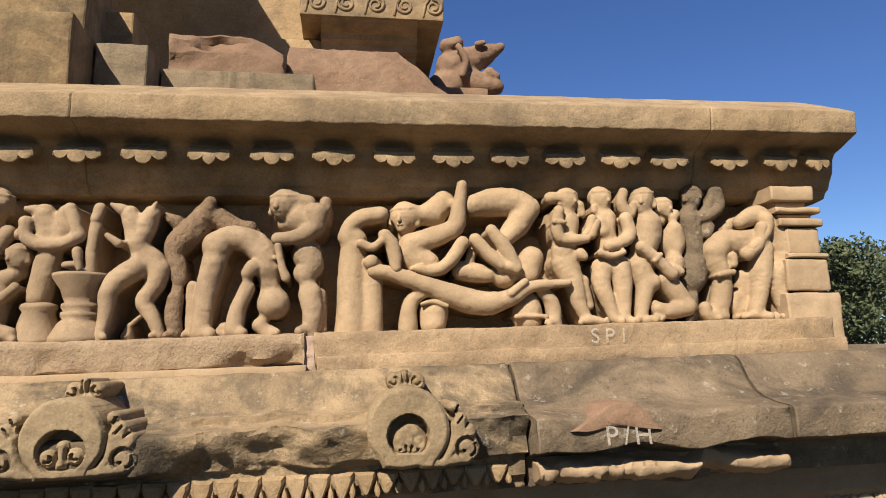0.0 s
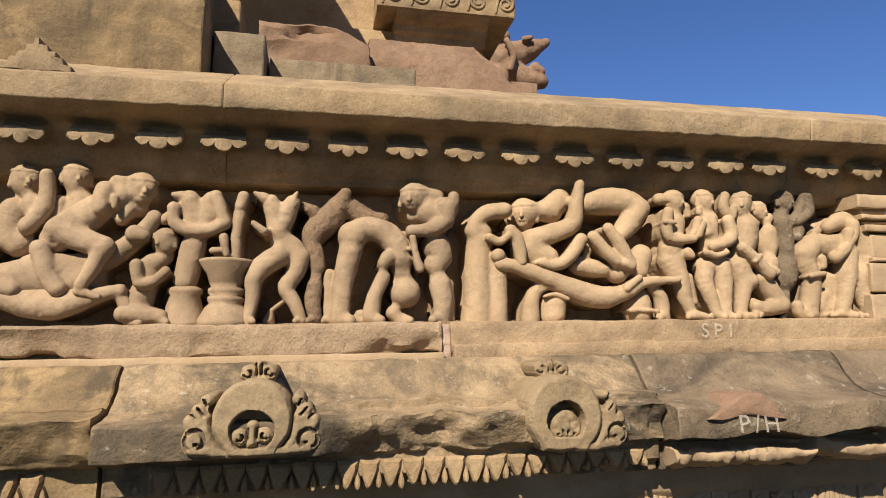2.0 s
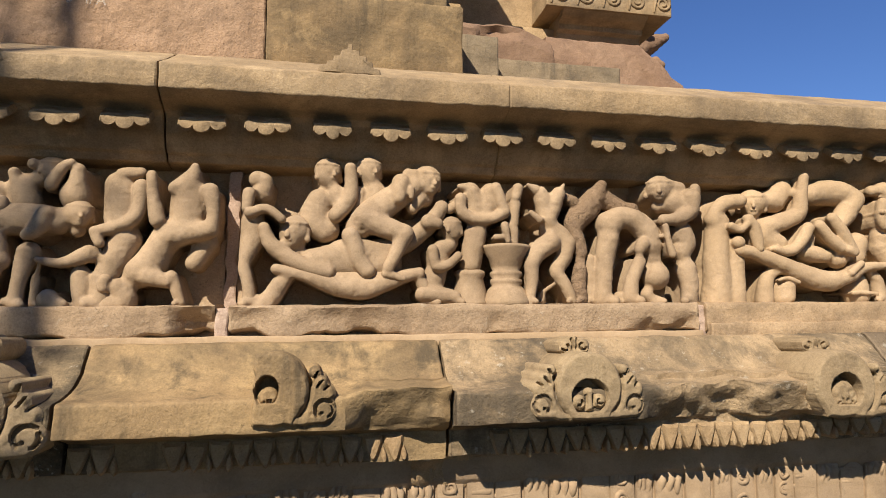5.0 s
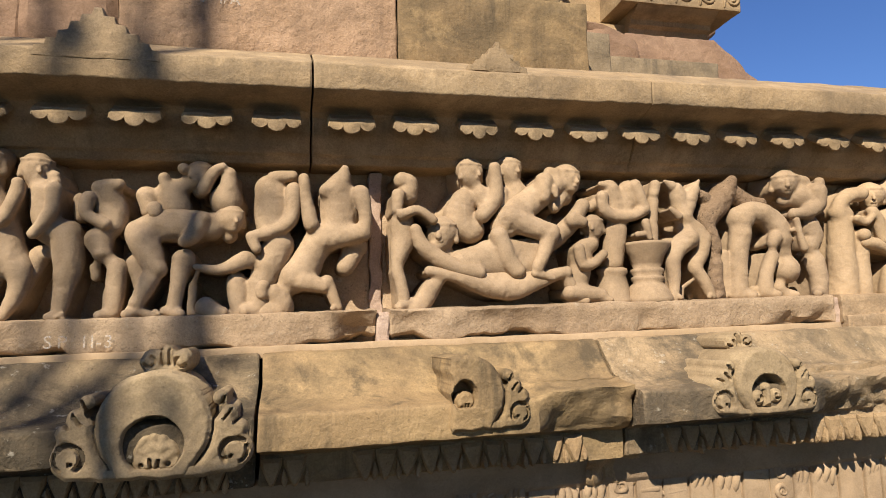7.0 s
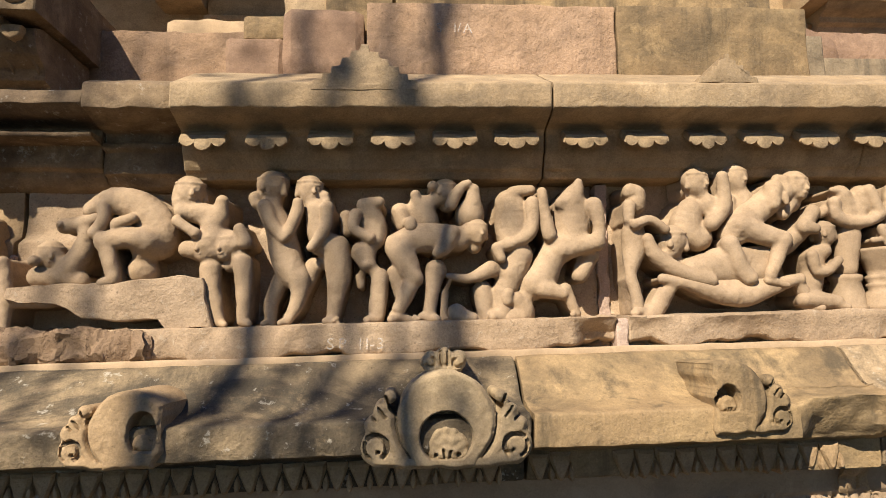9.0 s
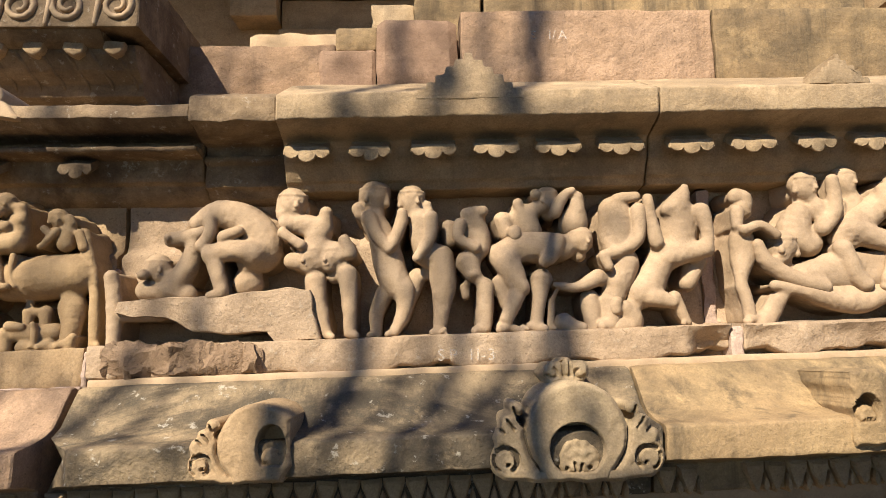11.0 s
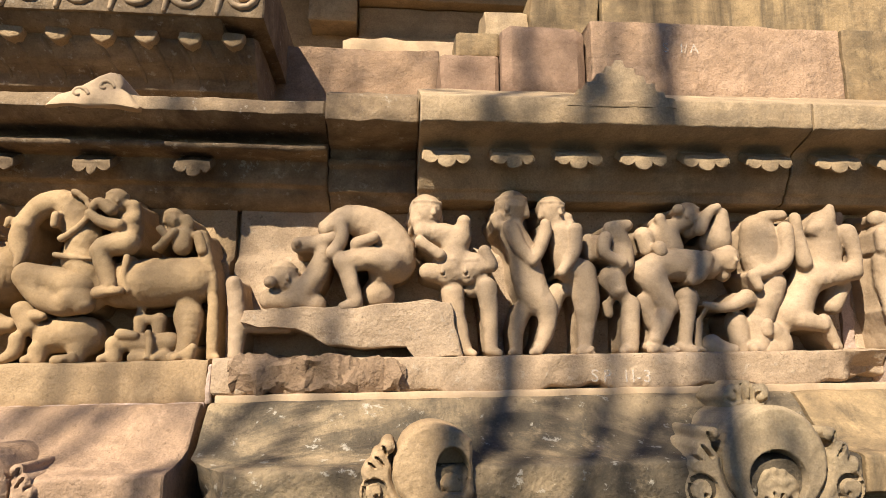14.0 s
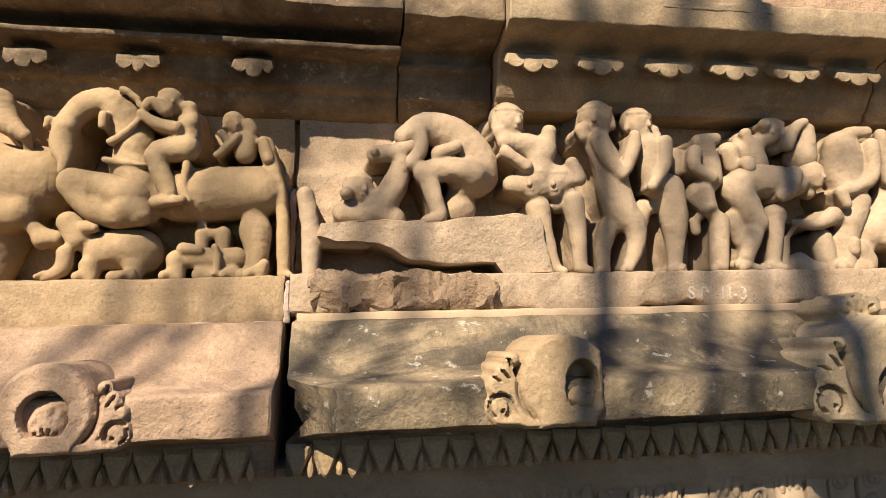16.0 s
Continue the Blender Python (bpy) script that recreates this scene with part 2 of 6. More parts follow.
def net(name, field, axes, material):
    """The surface on which a field over a box of points is nought, as one mesh of quads."""
    inside = field < 0
    corners = [(i, j, k) for i in (0, 1) for j in (0, 1) for k in (0, 1)]
    n = [m - 1 for m in field.shape]
    count = sum(inside[i:i + n[0], j:j + n[1], k:k + n[2]].astype(np.int8) for i, j, k in corners)
    cells = np.argwhere((count > 0) & (count < 8))
    index = np.full(n, -1, np.int64)
    index[tuple(cells.T)] = np.arange(len(cells))
    total, hits = np.zeros((len(cells), 3)), np.zeros(len(cells))
    for c in corners:
        for axis in range(3):
            if c[axis]:
                continue
            d = list(c)
            d[axis] = 1
            va, vb = (field[tuple((cells + e).T)] for e in (c, d))
            cross = (va < 0) != (vb < 0)
            t = np.where(cross, va / np.where(cross, va - vb, 1.0), 0.0)
            at = np.repeat(np.array([c], float), len(cells), 0)
            at[:, axis] += t
            total += at * cross[:, None]
            hits += cross
    step = np.array([a[1] - a[0] for a in axes])
    verts = np.array([a[0] for a in axes]) + step * (cells + total / hits[:, None])
    quads = []
    for axis in range(3):
        lo, hi = [slice(1, -1)] * 3, [slice(1, -1)] * 3
        lo[axis], hi[axis] = slice(0, -1), slice(1, None)
        a, b = inside[tuple(lo)], inside[tuple(hi)]
        e = np.argwhere(a != b)
        shift = np.ones(3, int)
        shift[axis] = 0
        e = e + shift
        flip = inside[tuple(e.T)]
        u, v = (axis + 1) % 3, (axis + 2) % 3
        ring = []
        for du, dv in ((-1, -1), (0, -1), (0, 0), (-1, 0)):
            c = e.copy()
            c[:, u] += du
            c[:, v] += dv
            ring.append(index[tuple(c.T)])
        q = np.stack(ring, 1)
        q[~flip] = q[~flip][:, ::-1]
        quads.append(q)
    quads = np.concatenate(quads)
    me = bpy.data.meshes.new(name)
    me.vertices.add(len(verts))
    me.vertices.foreach_set("co", verts.astype(np.float32).ravel())
    me.loops.add(quads.size)
    me.loops.foreach_set("vertex_index", quads.astype(np.int32).ravel())
    me.polygons.add(len(quads))
    me.polygons.foreach_set("loop_start", np.arange(0, quads.size, 4, dtype=np.int32))
    me.update(calc_edges=True)
    me.polygons.foreach_set("use_smooth", np.ones(len(quads), bool))
    me.materials.append(material)
    return new(name, me)


def is_head(points):
    (x, z, r), (u, v, _) = points[0], points[-1]
    return len(points) == 2 and 0.026 < r < 0.058 and abs(u - x) + abs(v - z) < 0.8 * r


def head_parts(c, r, turn):
    """Skull, jaw, nose, brows, lips, ears with rings, hair knot and neck of a small carved head."""
    f = Vector((0.42 * turn, -0.9, -0.08)).normalized()
    s = f.cross(Vector((0, 0, 1))).normalized()
    up = s.cross(f)

    def at(a, b, h, q):
        p = c + (s * a + f * b + up * h) * r
        return (p.x, p.y, p.z, q * r)
    soft = [[at(0, -0.12, 0.12, 0.95)], [at(0, 0.3, -0.2, 0.64), at(0, 0.48, -0.62, 0.36)], [at(-0.25, -0.65, 0.45, 0.55)], [at(0, -0.2, -0.5, 0.5), at(0, -0.2, -1.2, 0.55)]]
    crisp = [[at(0, 0.88, 0.12, 0.09), at(0, 0.98, -0.22, 0.16)], [at(-0.12, 0.84, -0.47, 0.11), at(0.12, 0.84, -0.47, 0.11)]]
    for k in (-1, 1):
        crisp += [[at(0.12 * k, 0.84, 0.22, 0.09), at(0.52 * k, 0.62, 0.22, 0.10)], [at(0.34 * k, 0.72, 0.02, 0.15)], [at(0.86 * k, 0.0, 0.05, 0.16), at(0.88 * k, 0.05, -0.45, 0.22)]]
    crisp += [[at(math.sin(a) * 0.88, math.cos(a) * 0.80 - 0.05, 0.50, 0.12) for a in (-1.4, -0.7, 0.0, 0.7, 1.4)]]
    return soft, crisp


def statue_mesh(name, limbs, material, voxel=0.0035, front=2.105, back=2.285, stem=0.026):
    """Limbs of (set-back, (x, z, r), ...) grown together into one worn piece of carving that is rooted in the wall."""
    lines = [dense([(x, front + r + shift, z, r) for x, z, r in points]) for shift, *points in limbs]
    soft, crisp = [], []
    for l, (shift, *points) in zip(lines, limbs):
        k = 0.80 if is_head(points) and stem < 1.0 else 1.0
        soft.append([(*p[:3], p[3] * k) for p in l])
    joined, rest = list(lines[0]), lines[1:]
    while rest:
        gap, a, b, line = min(((Vector(p[:3]) - Vector(q[:3])).length - p[3] - q[3], tuple(p), tuple(q), k) for k, l in enumerate(rest) for p in l for q in joined)
        if gap > -0.5 * min(a[3], b[3]):
            r = 0.72 * min(a[3], b[3])
            soft.append([(*a[:3], r), (*b[:3], r)])
        joined += rest.pop(line)
    for shift, *points in limbs:
        x, z, r = points[0]
        y = front + r + shift
        if is_head(points) and stem < 1.0:
            turn = 1 if noise.noise(Vector((x * 9, 0.5, z * 9))) > 0 else -1
            more, fine = head_parts(Vector((x, y, z)), r, turn)
            soft += more
            crisp += fine
        fx, fz, fr = points[-1]
        if len(points) > 1 and fr < 0.032 and fz - lower(fx) < 1.70 and stem < 1.0:
            way = 0.9 if noise.noise(Vector((fx * 7, 2.5, fz))) > 0 else -0.9
            soft.append([(fx, front + fr + shift, 1.662 + lower(fx), fr * 0.8), (fx + way * fr * 1.2, front + shift, 1.654 + lower(fx), fr * 0.55)])
    every = np.array([tuple(p) for l in soft for p in l])
    pad = 0.02 + 2 * voxel
    low, high = (every[:, :3] - every[:, 3:]).min(0) - pad, (every[:, :3] + every[:, 3:]).max(0) + pad
    if stem < 1.0:
        high[1] = max(high[1], back + 3 * voxel)
    axes = [np.arange(low[k], high[k], voxel, dtype=np.float32) for k in range(3)]
    field = np.full([len(a) for a in axes], 0.05, np.float32)

    def box(points, far):
        p = np.array([tuple(q) for q in points])
        cut = []
        for k in range(3):
            i0, i1 = np.searchsorted(axes[k], ((p[:, k] - p[:, 3]).min() - far, (p[:, k] + p[:, 3]).max() + far))
            cut.append(slice(i0, max(i1, i0 + 1)))
        return cut

    def limb_field(points, flat):
        cut = box(points, 0.03)
        if flat:
            cut[1] = slice(0, 1)
        part = np.full([len(axes[k][cut[k]]) for k in range(3)], 0.05, np.float32)
        pts = [(Vector(p[:3]), p[3]) for p in points]
        pts = pts * 2 if len(pts) == 1 else pts
        for (a, ra), (b, rb) in zip(pts, pts[1:]):
            own = box([(*a, ra), (*b, rb)], 0.03)
            here = [slice(max(o.start - c.start, 0), o.stop - c.start) for o, c in zip(own, cut)]
            if flat:
                here[1] = slice(0, 1)
            g = [axes[k][cut[k]][here[k]].reshape([-1 if j == k else 1 for j in range(3)]) for k in range(3)]
            d = b - a
            dy = 0.0 if flat else d.y
            size = max(1e-9, d.x * d.x + dy * dy + d.z * d.z)
            px, py, pz = g[0] - a.x, (g[1] - a.y) * (0.0 if flat else 1.0), g[2] - a.z
            t = np.clip((px * d.x + py * dy + pz * d.z) / size, 0, 1)
            dist = np.sqrt((px - t * d.x) ** 2 + (py - t * dy) ** 2 + (pz - t * d.z) ** 2) - (ra + (rb - ra) * t)
            part[tuple(here)] = np.minimum(part[tuple(here)], dist)
        return cut, part

    def grow(cut, part, k):
        cut = tuple(cut)
        old = field[cut]
        h = np.maximum(k - np.abs(old - part), 0.0) / k
        field[cut] = np.minimum(old, part) - h * h * k * 0.25

    for l in soft:
        mean = sum(p[3] for p in l) / len(l)
        grow(*limb_field(l, False), min(0.015, 0.42 * mean) if mean > 0.0125 else 0.003)
    if stem < 1.0:
        for l in lines:
            cut, part = limb_field(l, True)
            y0 = sum(p[1] for p in l) / len(l)
            r0 = sum(p[3] for p in l) / len(l)
            cut[1] = slice(0, len(axes[1]))
            y = axes[1].reshape(1, -1, 1)
            f = np.clip((y - y0) / max(0.02, back - y0), 0, 1.2)
            grow(cut, np.maximum(part + r0 * (0.34 - 0.50 * f * f), y0 - y).astype(np.float32), 0.008)
    for l in crisp:
        grow(*limb_field(l, False), 0.003)
    lump, fine, pits = cloud(axes, 0.040), cloud(axes, 0.015), cloud(axes, 0.026)
    scale = min(1.0, voxel / 0.0035) if voxel < 0.006 else 2.0
    edge = np.clip((pits - 0.70) / 0.09, 0, 1)
    field += scale * (0.0042 * (lump - 0.5) + 0.0016 * (fine - 0.5) + 0.0011 * edge + 0.0010 * (cloud(axes, 0.0075) - 0.5))
    for k in range(3):
        for i in (0, -1):
            field[tuple(i if j == k else slice(None) for j in range(3))] = 0.05
    return net(name, field, axes, material)


def sculpture(label, material, limbs):
    return tagged(statue_mesh("sculpture", limbs, material), label, "sculpture", "carved figures of the frieze")


def plate(name, outline, y0, y1, material, parent=None, label="", round_by=0.006, step=0.012, rough=0.0025, holes=None):
    """An upright stone plate of an (x, z) outline, its front edge rounded."""
    n = len(outline)
    pts = []
    for a, b in zip(outline, outline[1:] + outline[:1]):
        a, b = Vector(a), Vector(b)
        k = max(1, int((b - a).length / step))
        pts += [a + (b - a) * j / k for j in range(k)]
    n = len(pts)
    mid = sum(pts, Vector((0, 0))) / n
    verts = []
    for y, inset in ((y1, 0.0), (y0 + round_by, 0.0), (y0 + round_by * 0.3, round_by * 0.35), (y0, round_by)):
        for p in pts:
            q = p + (mid - p).normalized() * inset
            verts.append(wobble((q.x, y, q.y), rough, 0.05))
    faces = [(k * n + j, k * n + (j + 1) % n, (k + 1) * n + (j + 1) % n, (k + 1) * n + j) for k in range(3) for j in range(n)]
    faces += [tuple(3 * n + j for j in range(n)), tuple(reversed(range(n)))]
    ob = mesh_object(name, verts, faces, material, parent, label)
    bm = bmesh.new()
    bm.from_mesh(ob.data)
    bmesh.ops.recalc_face_normals(bm, faces=bm.faces)
    for f in bm.faces:
        f.smooth = len(f.verts) == 4
    bm.to_mesh(ob.data)
    bm.free()
    ob.data.set_sharp_from_angle(angle=radians(40))
    return ob


def lathe(name, cx, cy, profile, material, parent=None, label="", seg=28, rough=0.002):
    """A turned stone of (radius, z) steps."""
    verts = [wobble((cx + r * math.cos(2 * math.pi * i / seg), cy + r * math.sin(2 * math.pi * i / seg), z), rough, 0.05) for r, z in profile for i in range(seg)]
    faces = [(k * seg + i, k * seg + (i + 1) % seg, (k + 1) * seg + (i + 1) % seg, (k + 1) * seg + i) for k in range(len(profile) - 1) for i in range(seg)]
    faces += [tuple(reversed(range(seg))), tuple((len(profile) - 1) * seg + i for i in range(seg))]
    return mesh_object(name, verts, faces, material, parent, label)


def empty(name, x, y, z):
    ob = new(name)
    ob.location = (x, y, z)
    ob.empty_display_size = 0.05
    return ob


def under(parent, ob):
    """Makes ob, built in world metres, a part of an object that stands elsewhere."""
    ob.parent = parent
    ob.matrix_parent_inverse = Matrix.Translation(parent.location).inverted()
    return ob


# ---- structure ----
ground = mesh_object("ground", [(-400, -400, 0), (400, -400, 0), (400, 400, 0), (-400, 400, 0)], [(0, 1, 2, 3)], EARTH)
tagged(ground, "dry grassy ground around the temple", "ground", kind="structure")
core = block("wall_core", -6.0, 1.60, 2.34, 3.4, 0.0, 2.44, BUFF, step=0.12)
tagged(core, "sandstone temple platform wall", "wall", kind="structure")

CORNICE_RING = [(2.0, 2.285), (1.995, 2.362), (2.24, 2.49), (3.4, 2.50), (3.4, 2.10), (2.26, 2.10), (2.195, 2.104), (2.185, 2.128), (2.172, 2.132), (2.158, 2.158), (2.14, 2.185), (2.13, 2.235), (2.115, 2.25), (2.05, 2.268)]


def chipped(x, y, z):
    """The lower arris of the cornice is nibbled."""
    if y < 2.06 and z < 2.33:
        z += 0.004 * max(0.0, noise.noise(Vector((x * 14, 3.0, 1.0)))) + 0.007 * max(0.0, noise.noise(Vector((x * 40, 1.0, 5.0))))
    return x, y, z


for a, b in ((-3.08, -1.908), (-1.902, -0.8125), (-0.811, 1.1725), (1.174, 1.70)):
    tagged(course("cornice", a, b, CORNICE_RING, CORNICE, sag=upper, step=0.024, warp=chipped), "weathered buff sandstone cornice stone over the carved frieze", "cornice", kind="structure")
tagged(block("cornice_cap", 1.14, 1.48, 2.26, 2.6, 2.42, 2.522, CORNICE, cut=0.02, rough=0.008), "worn sandstone slab lying on the cornice end", "stone slab", kind="structure")
LEFT_RING = [(2.04, 2.285), (2.05, 2.328), (2.30, 2.40), (3.4, 2.42), (3.4, 2.06), (2.30, 2.06), (2.27, 2.075), (2.245, 2.10), (2.24, 2.118), (2.215, 2.124), (2.205, 2.15), (2.20, 2.195), (2.115, 2.20), (2.108, 2.215), (2.19, 2.222), (2.19, 2.25), (2.09, 2.262)]
tagged(course("cornice", -5.6, -3.355, LEFT_RING, SHADED_CRUST, step=0.024, warp=chipped), "set-back stretch of sandstone cornice, dark crust and shade in one colour", "cornice", kind="structure")
MID_RING = [(2.03, 2.268), (2.03, 2.345), (2.09, 2.378), (3.4, 2.40), (3.4, 2.06), (2.29, 2.06), (2.25, 2.075), (2.235, 2.10), (2.215, 2.105), (2.212, 2.18), (2.195, 2.185), (2.193, 2.205), (2.212, 2.212), (2.20, 2.24), (2.10, 2.25)]
tagged(course("cornice", -3.35, -3.085, MID_RING, SHADED_CRUST, step=0.024, rough=0.006), "plain linking block of sandstone cornice", "cornice", kind="structure")


def ragged(x, y, z):
    """The thick lower part of the frieze's back ends in a ragged line."""
    if 2.2 < y < 2.33 and 1.9 < z < 2.05:
        z += 0.05 * noise.noise(Vector((x * 5.0, 0.3, 2.0))) + 0.035 * noise.noise(Vector((x * 16.0, 7.0, 1.0)))
    return x, y, z


def broken_plinth(x, y, z):
    x, y, z = ragged(x, y, z)
    if y < 2.12 and z < 1.62:
        bite = 0.12 + 1.5 * noise.noise(Vector((x * 2.6, 4.0, 0.0))) + 0.7 * noise.noise(Vector((x * 9.0, 2.0, 0.0))) + 0.15 * noise.noise(Vector((x * 27.0, 2.0, z * 20)))
        if x < -0.14:
            z += 0.030 * max(0.0, bite) * max(0.0, (1.62 - z) / 0.06)
            y += 0.035 * max(0.0, bite) * max(0.0, min(1.0, (1.63 - z) / 0.04))
            hollow = max(0.0, 1 - abs(x + 0.27) / 0.13) + max(0.0, 1 - abs(x + 1.78) / 0.07)
            y += 0.035 * min(1.0, 1.6 * hollow) * min(1.0, max(0.0, (1.60 + 0.12 * (x + 0.27) * (x > -1) + 0.03 * noise.noise(Vector((x * 14, 0, z * 9))) - z) / 0.02))
        y += 0.012 * max(0.0, noise.noise(Vector((x * 22.0, 5.0, z * 22.0))))
    return x, y, z


for a, b, mat, words, y0, bend in ((-5.6, -3.645, BUFF, "buff sandstone frieze plinth under the horse", 2.07, ragged), (-3.63, -1.715, PLINTH, "chipped sandstone frieze plinth with faded paint marks", 2.05, broken_plinth),
                                   (-1.675, -0.135, PLINTH, "pinkish sandstone frieze plinth with a broken edge", 2.05, broken_plinth), (-0.105, 1.57, PALE_PLINTH, "bright sandstone frieze plinth with a pale ledge", 2.05, ragged)):
    ring = [(y0, 1.548 if a > -4 else 1.530), (y0, 1.644), (2.255, 1.652), (2.26, 1.95), (2.30, 1.98), (2.305, 2.16), (2.5, 2.16), (2.5, 1.53), (2.10, 1.53)]
    tagged(course("frieze_panel", a, b, ring, mat, sag=lower, step=0.018, rough=0.005, cut=0.008, warp=bend), words, "frieze panel", kind="structure")
for x0, x1, z1 in ((-1.714, -1.676, 2.10), (-0.136, -0.104, 2.10), (-3.648, -3.632, 1.90)):
    tagged(block("mortar_joint", x0, x1, 2.245, 2.335, 1.50, z1, MORTAR, sag=lower, step=0.015, rough=0.008, size=0.05), "pale pink mortar in an upright joint", "mortar", kind="structure")
for x0, x1 in ((-1.714, -1.676), (-0.136, -0.104), (-3.644, -3.631)):
    tagged(block("mortar_joint", x0, x1, 2.066, 2.245, 1.53, 1.636, MORTAR, sag=lower, step=0.012, rough=0.006, size=0.04), "pale mortar filling a joint of the plinth", "mortar", kind="structure")
tagged(block("ledge", -3.61, -0.13, 2.036, 2.3, 1.518, 1.552, PALE, sag=lower, step=0.03, rough=0.003), "thin pale stone bed under the frieze plinth", "ledge", kind="structure")
tagged(block("mortar_joint", -5.6, -3.645, 2.058, 2.3, 1.500, 1.535, MORTAR, sag=lower, step=0.02, rough=0.006, size=0.05), "pale mortar bed under the frieze plinth", "mortar", kind="structure")
tagged(block("ledge", -0.10, 1.60, 2.035, 2.3, 1.525, 1.575, PALE_PLINTH, sag=lower, step=0.025, rough=0.005), "bright narrow sandstone ledge under the frieze", "ledge", kind="structure")

EAVE_RING = [(2.06, 1.522), (2.035, 1.535), (2.01, 1.529), (1.985, 1.503), (1.955, 1.465), (1.92, 1.433), (1.88, 1.411), (1.82, 1.398), (1.765, 1.393), (1.75, 1.387), (1.75, 1.305), (1.80, 1.30), (1.87, 1.28), (1.872, 1.205), (1.93, 1.195), (1.98, 1.18), (2.4, 1.165), (2.4, 1.55), (2.10, 1.55)]


def mitred(x, y, z):
    """The corner stone's west end is cut on the slant."""
    if x < -3.4:
        x += 0.85 * max(0.0, 1.88 - y) * max(0.0, min(1.0, (-3.4 - x) / 0.2))
    return x, y, z


def snapped(x, y, z):
    """The lip is broken away towards the east, leaving a rough slanting fracture."""
    k = max(0.0, min(1.0, (x + 1.33 + 0.03 * noise.noise(Vector((z * 20, 1.0, 2.0)))) / 0.05))
    h = z - lower(x)
    if y < 1.90 and h < 1.42 and k > 0:
        n = 0.035 * noise.noise(Vector((x * 9, z * 11, 2.0))) + 0.015 * noise.noise(Vector((x * 26, z * 30, 5.0)))
        y = y + (min(1.868, max(y, 1.775 + 0.5 * (1.40 - h) + n)) - y) * k
        z += k * (0.012 + 0.012 * noise.noise(Vector((x * 17, 3.0, 4.0)))) * (1 if h > 1.33 else 0)
    return x, y, z


def crumbled(x, y, z):
    """The lip has broken away in a rough face that slants back to the teeth."""
    k = max(0.0, min(1.0, (x + 0.50) / 0.10)) * (1 - 0.55 * max(0.0, 1 - abs(x - 0.12) / 0.16))
    h = z - lower(x)
    if y < 1.90 and 1.235 < h < 1.43 and k > 0:
        n = 0.030 * noise.noise(Vector((x * 7, z * 9, 6.0))) + 0.016 * noise.noise(Vector((x * 19, z * 23, 3.0))) + 0.007 * noise.noise(Vector((x * 50, z * 55, 1.0)))
        y += k * (min(1.850, max(y, 1.790 + 0.42 * (1.39 - h) + n)) - y)
        z += k * 0.016 * noise.noise(Vector((x * 8, 2.0, 1.0)))
    return x, y, z


def uneven(x, y, z):
    if y < 1.9 and z < 1.43:
        z += 0.018 * noise.noise(Vector((x * 6, 5.0, 1.0)))
        y += 0.015 * noise.noise(Vector((x * 8, z * 8, 3.0)))
    return x, y, z


eaves = []
for a, b, mat, words, bend, wear in ((-5.6, -3.64, PINK, "pink sandstone eave stone with a carved scroll", None, 0.004), (-3.62, -2.045, EAVE_WEST, "dark-stained sandstone eave stone, slanted at its end", mitred, 0.003),
                                     (-2.035, -1.045, OCHRE, "ochre sandstone eave stone with a broken end", snapped, 0.003), (-1.035, 0.465, EAVE, "stained sandstone eave stone with a crumbled lip", crumbled, 0.004),
                                     (0.475, 1.185, DARK, "stained reddish sandstone eave stone", uneven, 0.004), (1.195, 3.2, DARK, "blackened sandstone eave stone at the corner", None, 0.003)):
    ob = course("eave", a, b, EAVE_RING, mat, sag=lower, step=0.013 if bend in (crumbled, snapped) else 0.02, rough=wear, cut=0.005, warp=bend)
    eaves.append((a, b, tagged(ob, words, "eave", kind="structure")))
base = course("wall_base", -5.6, 1.9, [(1.965, -0.2), (1.965, 1.10), (1.942, 1.125), (1.935, 1.165), (1.92, 1.215), (2.38, 1.215), (2.38, -0.2)], FIGURE, sag=lower, step=0.05)
tagged(base, "carved sandstone wall below the eave", "wall", kind="structure")

def gnawed(x, y, z):
    """A moulding of which only broken lumps are left."""
    n = noise.noise(Vector((x * 6.5, 2.0, 9.0))) + 0.6 * noise.noise(Vector((x * 17.0, 5.0, 1.0))) + 0.3 * noise.noise(Vector((x * 45.0, 1.0, 6.0)))
    if y < 1.87:
        y += 0.05 * max(0.0, -n)
        if z < 1.275 + lower(x):
            z += 0.03 * max(0.0, -n) - 0.018 * max(0.0, n)
    return x, y, z


ob = course("broken_moulding", 0.49, 1.20, [(1.800, 1.228), (1.792, 1.246), (1.80, 1.262), (1.90, 1.285), (1.90, 1.205), (1.84, 1.212)], FIGURE, sag=lower, step=0.011, cut=0.006, rough=0.008, size=0.05, warp=gnawed)
tagged(ob, "broken lumps of a sandstone moulding under the eave", "moulding", kind="structure")

